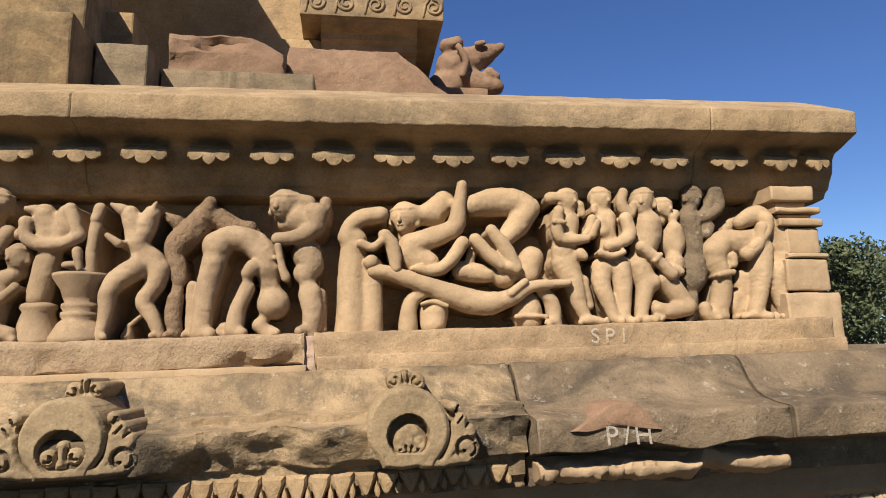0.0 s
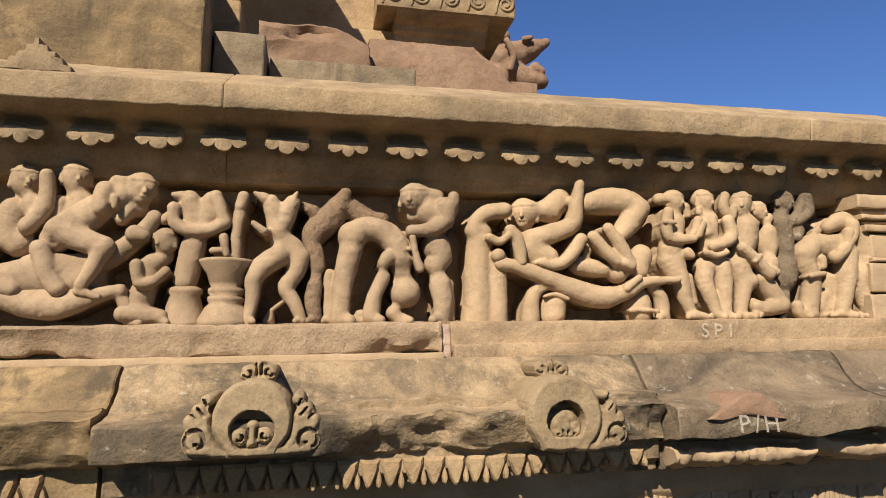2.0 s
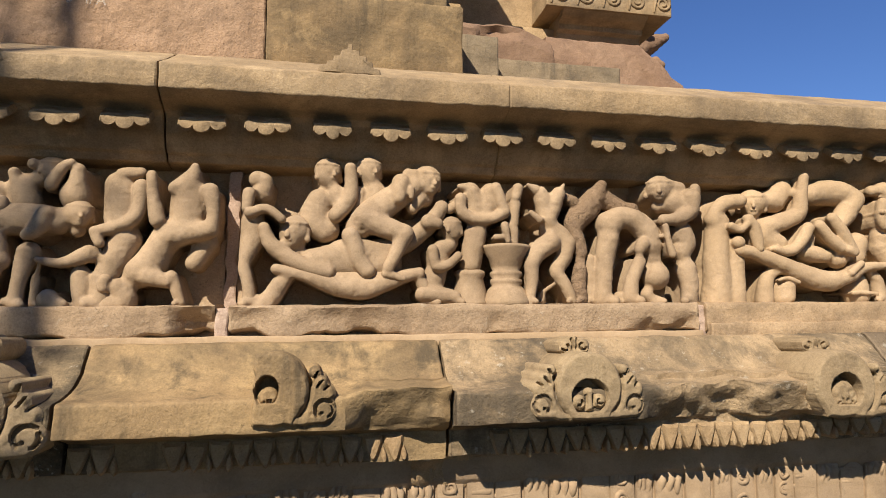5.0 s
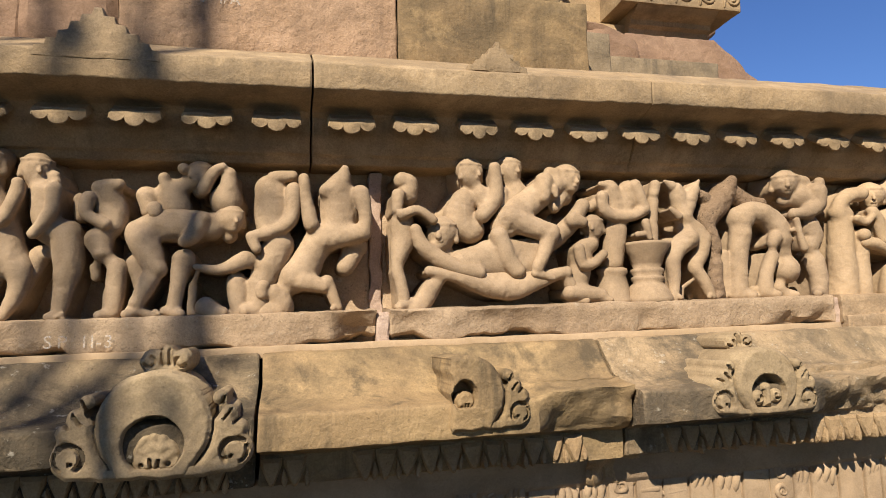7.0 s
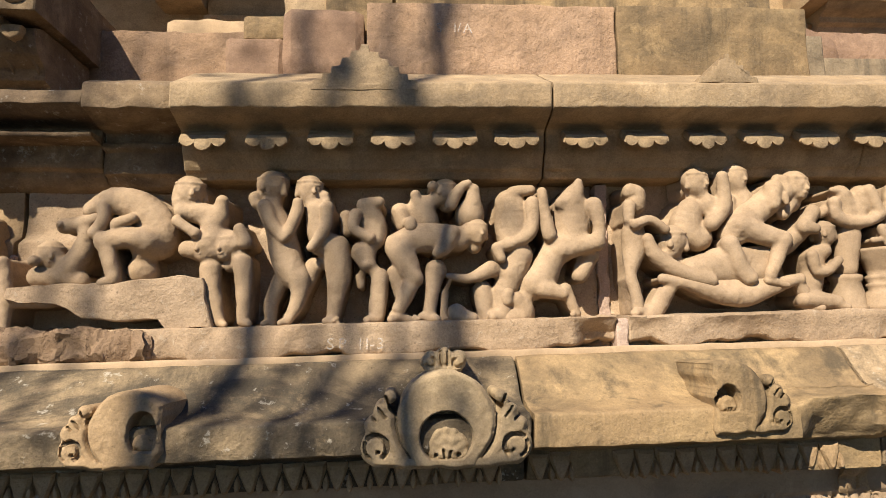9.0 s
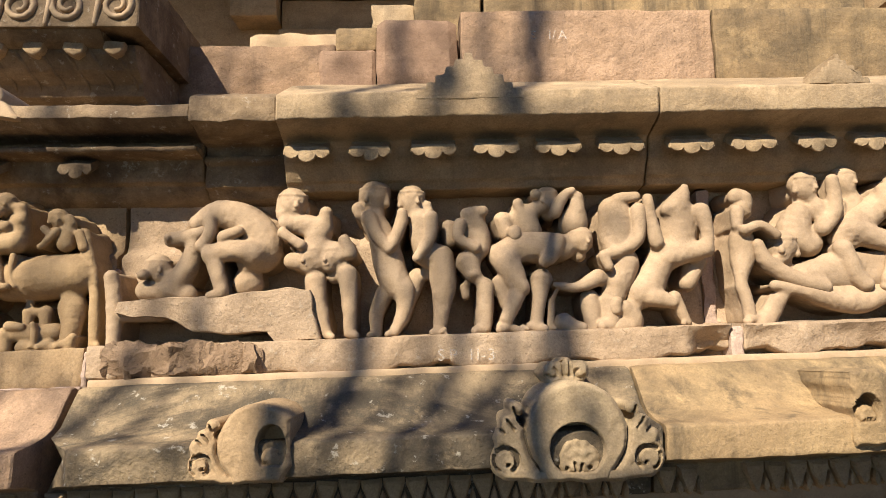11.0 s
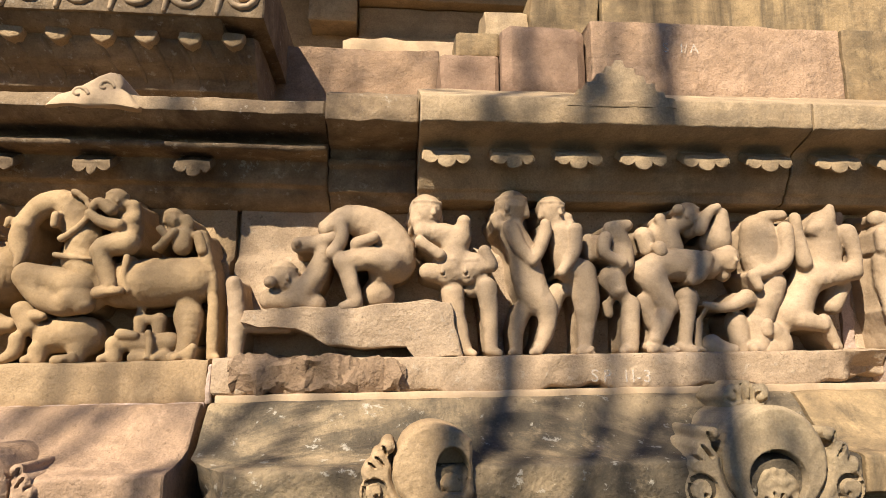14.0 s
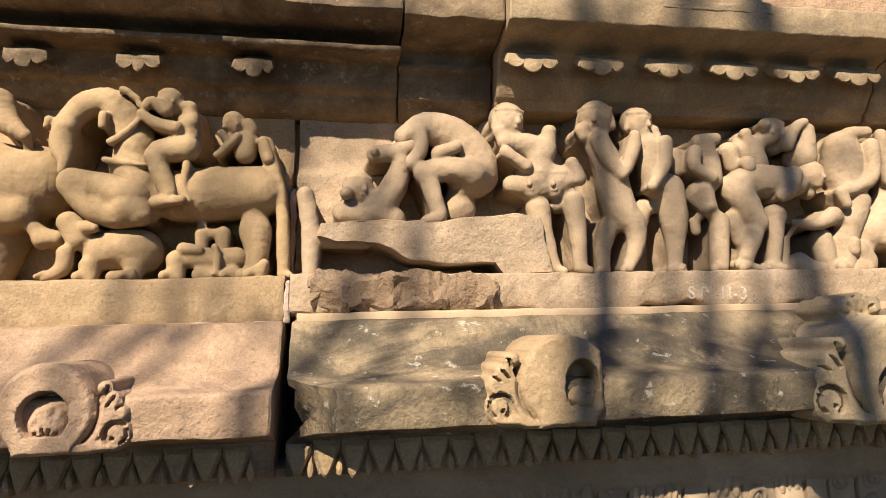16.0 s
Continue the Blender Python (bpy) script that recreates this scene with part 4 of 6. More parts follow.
sculpture("carved sandstone cot with short legs", FIGURE, [
    (-0.01, (-1.543, 1.747, 0.016), (-1.454, 1.727, 0.019), (-1.353, 1.7, 0.034), (-1.261, 1.695, 0.039), (-1.176, 1.722, 0.027), (-1.087, 1.747, 0.017)),
    (0, (-1.499, 1.733, 0.017), (-1.531, 1.7, 0.028), (-1.56, 1.654, 0.031), (-1.606, 1.617, 0.029)),
    (0, (-1.087, 1.728, 0.019), (-1.067, 1.691, 0.022), (-1.056, 1.657, 0.025)),
    (0.01, (-1.372, 1.722, 0.025), (-1.186, 1.735, 0.026)),
])
sculpture("sandstone figure with hand to its face", FIGURE, [
    (0.02, (-1.389, 2.078, 0.047), (-1.394, 2.059, 0.041)),
    (0.025, (-1.415, 1.982, 0.041), (-1.428, 1.921, 0.056), (-1.394, 1.888, 0.046)),
    (0, (-1.319, 2.086, 0.02), (-1.318, 1.99, 0.025), (-1.361, 1.931, 0.025)),
    (0.02, (-1.359, 2.003, 0.031), (-1.34, 1.956, 0.028)),
])
sculpture("small sandstone figure peering from behind", FIGURE, [
    (0.025, (-1.253, 2.095, 0.045), (-1.253, 2.08, 0.039)),
    (0.03, (-1.231, 2.009, 0.042), (-1.245, 1.955, 0.051), (-1.26, 1.912, 0.047)),
    (0.03, (-1.288, 2.006, 0.028), (-1.291, 1.959, 0.028)),
])
sculpture("worn standing sandstone figure at the panel edge", FIGURE, [
    (0.035, (-1.616, 2.044, 0.027), (-1.593, 2.035, 0.027), (-1.601, 2.0, 0.036)),
    (0, (-1.636, 1.988, 0.02), (-1.642, 1.939, 0.017)),
    (-0.025, (-1.629, 1.92, 0.017), (-1.579, 1.935, 0.015), (-1.531, 1.904, 0.015)),
    (0, (-1.622, 1.901, 0.037), (-1.622, 1.848, 0.039), (-1.631, 1.811, 0.03), (-1.642, 1.765, 0.019)),
    (0, (-1.642, 1.748, 0.019), (-1.627, 1.695, 0.019), (-1.622, 1.643, 0.021)),
])
sculpture("headless sandstone figure seen from behind", FIGURE, [
    (0, (-1.803, 2.063, 0.014), (-1.817, 2.022, 0.032), (-1.861, 1.994, 0.021)),
    (0, (-1.817, 1.981, 0.06), (-1.819, 1.917, 0.062), (-1.838, 1.868, 0.053)),
    (-0.01, (-1.756, 1.988, 0.028), (-1.741, 1.921, 0.021), (-1.748, 1.866, 0.021)),
    (-0.015, (-1.927, 2.027, 0.018), (-1.919, 1.958, 0.02), (-1.903, 1.887, 0.024)),
    (0, (-1.874, 1.852, 0.047), (-1.899, 1.807, 0.046), (-1.925, 1.758, 0.051), (-1.957, 1.729, 0.05)),
    (-0.01, (-1.862, 1.845, 0.037), (-1.803, 1.858, 0.034), (-1.748, 1.864, 0.025)),
    (-0.01, (-1.923, 1.717, 0.03), (-1.867, 1.699, 0.021)),
    (0, (-1.856, 1.714, 0.021), (-1.824, 1.637, 0.015)),
    (0, (-2.012, 1.68, 0.029), (-1.994, 1.641, 0.041), (-2.042, 1.626, 0.033)),
    (-0.01, (-2.043, 1.702, 0.02), (-2.046, 1.688, 0.02), (-2.045, 1.678, 0.019)),
    (0.03, (-1.767, 1.829, 0.037), (-1.799, 1.765, 0.028)),
])
sculpture("headless sandstone figure with knotted waistcloth", FIGURE, [
    (0, (-2.021, 1.994, 0.052), (-2.015, 1.935, 0.059), (-2.018, 1.882, 0.049)),
    (0, (-1.96, 2.036, 0.017), (-2.018, 2.028, 0.022)),
    (-0.015, (-1.957, 1.992, 0.025), (-1.96, 1.92, 0.022), (-1.988, 1.877, 0.021), (-2.064, 1.85, 0.02)),
    (-0.02, (-2.077, 1.847, 0.018), (-2.063, 1.812, 0.016)),
    (0, (-2.003, 1.828, 0.051), (-2.024, 1.767, 0.046), (-2.052, 1.712, 0.039)),
    (0, (-2.051, 1.677, 0.035), (-2.061, 1.622, 0.029)),
    (0.01, (-2.119, 1.713, 0.032), (-2.107, 1.623, 0.028)),
    (-0.01, (-2.232, 1.757, 0.01), (-2.168, 1.749, 0.015), (-2.094, 1.78, 0.028)),
    (0.02, (-2.241, 1.707, 0.012), (-2.245, 1.626, 0.012)),
    (0.02, (-2.152, 1.619, 0.016), (-2.093, 1.614, 0.016)),
])
sculpture("low carved sandstone lump beside the feet", FIGURE, [
    (0, (-2.203, 1.64, 0.032), (-2.175, 1.622, 0.023)),
])
sculpture("sandstone figure bending forward with broken arm", FIGURE, [
    (0, (-2.393, 1.857, 0.041), (-2.332, 1.882, 0.049), (-2.262, 1.881, 0.05), (-2.201, 1.881, 0.044)),
    (-0.02, (-2.218, 1.895, 0.026), (-2.243, 1.847, 0.024), (-2.266, 1.828, 0.016)),
    (0, (-2.138, 1.905, 0.042), (-2.135, 1.893, 0.039)),
    (-0.02, (-2.38, 1.836, 0.042), (-2.355, 1.783, 0.037), (-2.338, 1.752, 0.03)),
    (-0.02, (-2.355, 1.72, 0.028), (-2.385, 1.654, 0.022)),
    (-0.01, (-2.4, 1.633, 0.017), (-2.336, 1.617, 0.011)),
    (0.01, (-2.401, 1.771, 0.023), (-2.378, 1.701, 0.022)),
    (0, (-2.268, 1.777, 0.036), (-2.281, 1.708, 0.022), (-2.291, 1.639, 0.022)),
    (0, (-2.313, 1.631, 0.015), (-2.28, 1.622, 0.016)),
])
sculpture("sandstone figure with hands in its hair", FIGURE, [
    (0.025, (-2.238, 2.042, 0.041), (-2.243, 2.031, 0.036)),
    (0.02, (-2.277, 2.054, 0.017)),
    (0.03, (-2.313, 1.982, 0.049), (-2.302, 1.942, 0.048)),
    (0.005, (-2.22, 1.989, 0.019), (-2.189, 2.043, 0.016), (-2.163, 2.059, 0.011)),
    (0.01, (-2.145, 2.038, 0.021), (-2.147, 1.997, 0.029)),
    (0.01, (-2.156, 1.961, 0.048)),
    (0.03, (-2.332, 2.024, 0.018), (-2.325, 2.001, 0.016)),
    (0, (-2.351, 1.929, 0.022), (-2.347, 1.916, 0.02)),
    (0.035, (-2.383, 1.975, 0.028), (-2.373, 1.93, 0.025)),
])
sculpture("headless sandstone figure holding a head-shaped stone", FIGURE, [
    (0, (-2.481, 1.968, 0.04), (-2.47, 1.918, 0.045), (-2.461, 1.878, 0.032)),
    (0, (-2.502, 1.986, 0.019), (-2.448, 1.996, 0.018)),
    (-0.02, (-2.523, 1.949, 0.021), (-2.526, 1.906, 0.018), (-2.476, 1.877, 0.017)),
    (-0.01, (-2.496, 1.833, 0.041), (-2.486, 1.799, 0.028)),
    (0, (-2.445, 1.755, 0.028), (-2.451, 1.686, 0.029), (-2.455, 1.63, 0.026)),
    (0.035, (-2.556, 1.956, 0.02), (-2.554, 1.907, 0.02)),
    (0.035, (-2.508, 1.756, 0.016), (-2.505, 1.73, 0.012)),
])
sculpture("tall sandstone figure embracing a companion", FIGURE, [
    (0, (-2.794, 2.05, 0.052), (-2.792, 2.039, 0.048)),
    (0.01, (-2.841, 2.009, 0.023), (-2.836, 1.992, 0.018)),
    (0, (-2.794, 1.969, 0.038), (-2.762, 1.904, 0.045), (-2.747, 1.836, 0.05), (-2.729, 1.781, 0.049), (-2.704, 1.751, 0.039)),
    (-0.02, (-2.808, 1.978, 0.023), (-2.778, 1.917, 0.022), (-2.743, 1.88, 0.019)),
    (-0.02, (-2.731, 1.895, 0.019), (-2.705, 1.959, 0.02), (-2.703, 1.989, 0.016)),
    (0, (-2.696, 1.726, 0.03), (-2.705, 1.668, 0.024), (-2.731, 1.62, 0.017)),
    (0.03, (-2.762, 1.744, 0.029), (-2.788, 1.678, 0.023), (-2.786, 1.613, 0.019)),
])
sculpture("sandstone companion figure leaning in", FIGURE, [
    (0, (-2.672, 2.04, 0.047), (-2.676, 2.027, 0.039)),
    (0.02, (-2.628, 2.017, 0.022), (-2.62, 2.003, 0.017)),
    (0, (-2.647, 1.972, 0.037), (-2.643, 1.913, 0.037), (-2.625, 1.86, 0.04)),
    (-0.02, (-2.612, 1.975, 0.022), (-2.617, 1.91, 0.02), (-2.658, 1.847, 0.016)),
    (0, (-2.588, 1.85, 0.047), (-2.577, 1.775, 0.041), (-2.582, 1.706, 0.03), (-2.59, 1.633, 0.02)),
    (-0.01, (-2.596, 1.616, 0.016), (-2.575, 1.61, 0.01)),
    (0.035, (-2.658, 1.794, 0.03), (-2.696, 1.691, 0.021)),
])
sculpture("sandstone figure seen from behind, head turned back", FIGURE, [
    (0, (-3.053, 2.032, 0.051), (-3.051, 2.018, 0.045)),
    (0.01, (-3.081, 1.993, 0.02), (-3.068, 1.975, 0.016)),
    (0, (-3.07, 1.964, 0.021), (-3.018, 1.96, 0.035), (-2.959, 1.95, 0.033)),
    (0, (-2.943, 1.996, 0.021), (-2.948, 1.951, 0.029)),
    (0, (-2.969, 1.926, 0.041), (-2.968, 1.879, 0.045)),
    (-0.01, (-2.989, 1.856, 0.049), (-2.968, 1.842, 0.047)),
    (-0.01, (-2.922, 1.857, 0.049), (-2.897, 1.865, 0.041)),
    (0, (-3.047, 1.846, 0.027), (-3.001, 1.84, 0.035)),
    (-0.02, (-3.072, 1.93, 0.017), (-3.016, 1.891, 0.017)),
    (0, (-2.975, 1.782, 0.035), (-2.966, 1.711, 0.03), (-2.939, 1.626, 0.019)),
    (0, (-2.877, 1.805, 0.031), (-2.868, 1.713, 0.024), (-2.865, 1.624, 0.019)),
    (-0.01, (-2.883, 1.907, 0.019), (-2.867, 1.866, 0.022)),
])
sculpture("sandstone figure crouching on a bench, back arched", FIGURE, [
    (0, (-3.343, 1.969, 0.028), (-3.28, 2.002, 0.043), (-3.203, 1.978, 0.055), (-3.152, 1.926, 0.06), (-3.139, 1.874, 0.055), (-3.181, 1.854, 0.044)),
    (-0.025, (-3.293, 1.866, 0.03), (-3.227, 1.879, 0.034), (-3.16, 1.869, 0.041)),
    (-0.025, (-3.286, 1.856, 0.026), (-3.266, 1.797, 0.024), (-3.254, 1.756, 0.02)),
    (-0.02, (-3.255, 1.745, 0.019), (-3.29, 1.737, 0.013)),
    (-0.01, (-3.305, 1.981, 0.021), (-3.3, 1.937, 0.019), (-3.324, 1.893, 0.021)),
    (-0.02, (-3.253, 1.919, 0.021), (-3.207, 1.938, 0.015)),
    (0.02, (-3.193, 1.782, 0.05)),
])
sculpture("reclining carved animal and small figure", FIGURE, [
    (0, (-3.465, 1.83, 0.043), (-3.469, 1.822, 0.038)),
    (-0.015, (-3.497, 1.806, 0.017)),
    (0, (-3.421, 1.917, 0.024), (-3.371, 1.924, 0.024), (-3.325, 1.941, 0.022)),
    (-0.012, (-3.425, 1.917, 0.01)),
    (0, (-3.352, 1.896, 0.023), (-3.365, 1.845, 0.034), (-3.397, 1.791, 0.037), (-3.433, 1.76, 0.028)),
    (0.01, (-3.5, 1.76, 0.032), (-3.367, 1.749, 0.027)),
])
sculpture("carved sandstone horse with arched neck and saddle strap", HORSE, [
    (0, (-3.926, 1.798, 0.063), (-3.866, 1.803, 0.071), (-3.789, 1.812, 0.071), (-3.724, 1.816, 0.069)),
    (0, (-4.032, 1.864, 0.06), (-4.017, 1.816, 0.06), (-4.007, 1.768, 0.05)),
    (0, (-4.032, 1.921, 0.052), (-4.055, 1.99, 0.052), (-4.1, 2.032, 0.038), (-4.155, 2.015, 0.034), (-4.19, 1.965, 0.03)),
    (-0.012, (-4.189, 1.952, 0.03), (-4.194, 1.909, 0.031), (-4.182, 1.866, 0.016), (-4.185, 1.842, 0.011)),
    (0.01, (-3.727, 1.713, 0.041), (-3.721, 1.653, 0.03), (-3.725, 1.602, 0.027)),
    (0.03, (-3.86, 1.699, 0.018), (-3.858, 1.656, 0.016)),
    (0.03, (-3.807, 1.7, 0.02), (-3.805, 1.656, 0.017)),
    (-0.004, (-3.895, 1.872, 0.009), (-3.899, 1.819, 0.008), (-3.886, 1.777, 0.009)),
    (-0.004, (-4.089, 1.875, 0.006), (-4.036, 1.866, 0.006), (-3.987, 1.864, 0.005)),
    (0.03, (-3.709, 1.94, 0.023), (-3.668, 1.808, 0.017), (-3.657, 1.71, 0.016), (-3.653, 1.598, 0.016)),
    (-0.004, (-4.056, 2.056, 0.007), (-4.044, 2.051, 0.007)),
    (-0.004, (-4.032, 2.041, 0.007), (-4.02, 2.033, 0.007)),
    (-0.004, (-4.014, 2.02, 0.007), (-4.004, 2.011, 0.007)),
    (0, (-4.225, 1.971, 0.01), (-4.231, 1.955, 0.007)),
    (-0.02, (-4.093, 1.984, 0.012), (-4.094, 1.956, 0.01)),
])
sculpture("folded sandstone forelegs of the horse", HORSE, [
    (-0.02, (-4.023, 1.784, 0.048), (-4.098, 1.805, 0.039), (-4.166, 1.822, 0.029)),
    (-0.02, (-4.166, 1.806, 0.03), (-4.117, 1.76, 0.034), (-4.056, 1.734, 0.031), (-4.009, 1.746, 0.035)),
    (-0.03, (-4.035, 1.748, 0.028), (-4.005, 1.745, 0.031), (-3.997, 1.737, 0.028)),
])
sculpture("sandstone rider seated on the horse", HORSE, [
    (0, (-3.948, 2.041, 0.033), (-3.94, 2.025, 0.03)),
    (0.01, (-3.899, 2.025, 0.019), (-3.895, 1.992, 0.02)),
    (0.01, (-3.906, 1.975, 0.035), (-3.902, 1.929, 0.035)),
    (-0.015, (-3.928, 1.961, 0.019), (-3.967, 1.968, 0.017), (-4.006, 1.992, 0.013)),
    (-0.015, (-3.95, 2.006, 0.017), (-3.982, 2.026, 0.016), (-3.996, 2.013, 0.012)),
    (-0.01, (-4.006, 1.988, 0.009), (-4.041, 1.945, 0.01), (-4.077, 1.92, 0.011)),
    (-0.02, (-3.898, 1.91, 0.033), (-3.952, 1.905, 0.031), (-3.97, 1.89, 0.027)),
    (-0.02, (-3.971, 1.882, 0.025), (-3.947, 1.826, 0.025), (-3.932, 1.792, 0.02)),
    (-0.025, (-3.898, 1.774, 0.012), (-3.962, 1.768, 0.016)),
])
sculpture("small sandstone attendant behind the horse", HORSE, [
    (0.02, (-3.789, 1.994, 0.029), (-3.785, 1.987, 0.026)),
    (0.025, (-3.751, 1.99, 0.016), (-3.742, 1.976, 0.014)),
    (0.02, (-3.753, 1.946, 0.028), (-3.759, 1.913, 0.029)),
    (0.01, (-3.776, 1.952, 0.01), (-3.811, 1.913, 0.011), (-3.825, 1.901, 0.009)),
    (0.02, (-3.713, 1.944, 0.014), (-3.698, 1.898, 0.016)),
    (0.01, (-3.816, 1.957, 0.011), (-3.799, 1.941, 0.011)),
])
sculpture("small carved sandstone elephant", HORSE, [
    (0, (-4.094, 1.649, 0.047), (-4.051, 1.658, 0.052), (-4.007, 1.65, 0.056)),
    (-0.005, (-4.168, 1.718, 0.028), (-4.156, 1.703, 0.032), (-4.144, 1.68, 0.031)),
    (-0.01, (-4.124, 1.703, 0.017), (-4.102, 1.702, 0.01)),
    (-0.005, (-4.169, 1.641, 0.019), (-4.173, 1.603, 0.019), (-4.21, 1.578, 0.012)),
    (0, (-4.113, 1.611, 0.026), (-4.114, 1.579, 0.02)),
    (0, (-4.01, 1.611, 0.03), (-4.01, 1.584, 0.02)),
    (-0.02, (-4.052, 1.583, 0.013), (-4.01, 1.587, 0.015)),
])
sculpture("low carved sandstone crouching lumps under the horse", HORSE, [
    (0, (-3.915, 1.628, 0.024), (-3.912, 1.587, 0.023)),
    (0.01, (-3.879, 1.636, 0.027), (-3.811, 1.63, 0.034), (-3.77, 1.637, 0.028)),
    (0, (-3.854, 1.591, 0.02), (-3.775, 1.593, 0.02)),
    (-0.01, (-3.698, 1.618, 0.014), (-3.712, 1.591, 0.023)),
    (-0.01, (-3.817, 1.66, 0.008), (-3.81, 1.629, 0.008), (-3.812, 1.593, 0.008)),
    (0, (-3.895, 1.655, 0.015), (-3.858, 1.652, 0.012)),
])
sculpture("carved sandstone elephant body with curled trunk", HORSE, [
    (0, (-4.266, 1.830, 0.094), (-4.319, 1.822, 0.101), (-4.419, 1.814, 0.135)),
    (0, (-4.293, 1.744, 0.043), (-4.343, 1.739, 0.050)),
    (0, (-4.362, 2.016, 0.045), (-4.329, 1.967, 0.031), (-4.281, 1.932, 0.017)),
    (0.02, (-4.233, 1.681, 0.026), (-4.200, 1.681, 0.020)),
    (0.02, (-4.388, 1.698, 0.100), (-4.391, 1.592, 0.074)),
])
# mortar, drum and stones that stand among the figures
tagged(lathe("stone_mortar", -0.79, 2.135, [(0.02, 1.640), (0.085, 1.640), (0.082, 1.66), (0.06, 1.70), (0.048, 1.712), (0.054, 1.72), (0.054, 1.73), (0.046, 1.735), (0.054, 1.745), (0.054, 1.756), (0.045, 1.762), (0.052, 1.775), (0.06, 1.80), (0.082, 1.835), (0.084, 1.845), (0.06, 1.845), (0.05, 1.80), (0.02, 1.80)], FIGURE), "waisted carved sandstone mortar on the plinth", "mortar")
tagged(lathe("stone_drum", -0.912, 2.15, [(0.02, 1.64), (0.062, 1.64), (0.062, 1.655), (0.056, 1.66), (0.054, 1.70), (0.044, 1.735), (0.052, 1.745), (0.05, 1.757), (0.03, 1.765)], FIGURE), "small carved sandstone drum pedestal", "pedestal")

bench = empty("carved_bench", -3.35, 2.12, 1.60)
tagged(bench, "broken carved sandstone bench with a hollow below", "bench")
under(bench, plate("bench_slab", [(-3.57, 1.69), (-3.56, 1.725), (-3.40, 1.735), (-3.25, 1.735), (-3.06, 1.758), (-2.985, 1.752), (-2.95, 1.60), (-3.08, 1.595), (-3.10, 1.628), (-3.24, 1.62), (-3.33, 1.63), (-3.42, 1.672), (-3.53, 1.682)], 2.085, 2.27, PLINTH, rough=0.006))
under(bench, statue_mesh("bench_end", [(0, (-3.585, 1.60, 0.022), (-3.583, 1.70, 0.025)), (0, (-3.585, 1.71, 0.024), (-3.60, 1.80, 0.024)), (0, (-3.57, 1.69, 0.026), (-3.45, 1.685, 0.022))], FIGURE))
under(bench, block("footing", -3.585, -3.12, 2.036, 2.22, 1.495, 1.592, ROUGH, step=0.012, cut=0.025, rough=0.022, size=0.06))

pil = empty("end_pilaster", 1.53, 2.15, 1.58)
tagged(pil, "stepped sandstone pilaster at the end of the frieze", "pilaster")
for x0, x1, y0, z0, z1 in ((1.43, 1.625, 2.075, 1.595, 1.78), (1.45, 1.605, 2.09, 1.79, 1.895), (1.46, 1.61, 2.085, 1.90, 1.915), (1.47, 1.59, 2.10, 1.915, 2.005), (1.44, 1.60, 2.085, 2.01, 2.035), (1.45, 1.57, 2.105, 2.04, 2.052), (1.43, 1.595, 2.085, 2.055, 2.075), (1.45, 1.56, 2.11, 2.08, 2.10), (1.42, 1.58, 2.09, 2.10, 2.15)):
    under(pil, block("drum", x0, x1, y0, 2.40, z0, z1, PALE, step=0.02, cut=0.007, rough=0.003))

# ---- arch ornaments on the eave ----
def arc(cx, cz, r, a0, a1, n):
    return [(cx + r * math.cos(radians(a0 + (a1 - a0) * k / n)), cz + r * math.sin(radians(a0 + (a1 - a0) * k / n))) for k in range(n + 1)]


def spiral(cx, cz, r, turns, start, thick, y, hand=1):
    """Points of a scroll that winds inwards."""
    n = int(turns * 12)
    return [(cx + hand * r * (1 - 0.72 * k / n) * math.cos(radians(start + 360 * turns * k / n)), y, cz + r * (1 - 0.72 * k / n) * math.sin(radians(start + 360 * turns * k / n)), thick * (1 - 0.35 * k / n)) for k in range(n + 1)]


def capsule(u, v, a, b):
    """Distance from a point to a stretch between two points."""
    p, a, b = Vector((u, v)), Vector(a), Vector(b)
    t = max(0.0, min(1.0, (p - a).dot(b - a) / max(1e-9, (b - a).length_squared)))
    return (p - a - (b - a) * t).length


def ring_cut(u, v, c, r, a0, a1):
    """Distance to an arc about c, from a0 on to a1 degrees."""
    d = Vector((u, v)) - Vector(c)
    a = math.degrees(math.atan2(d.y, d.x))
    while a < a0:
        a += 360
    if a <= a1:
        return abs(d.length - r)
    return min((Vector((u, v)) - Vector(c) - Vector((r * math.cos(radians(e)), r * math.sin(radians(e))))).length for e in (a0, a1))


def ease(lo, hi, t):
    t = max(0.0, min(1.0, (t - lo) / (hi - lo)))
    return t * t * (3 - 2 * t)


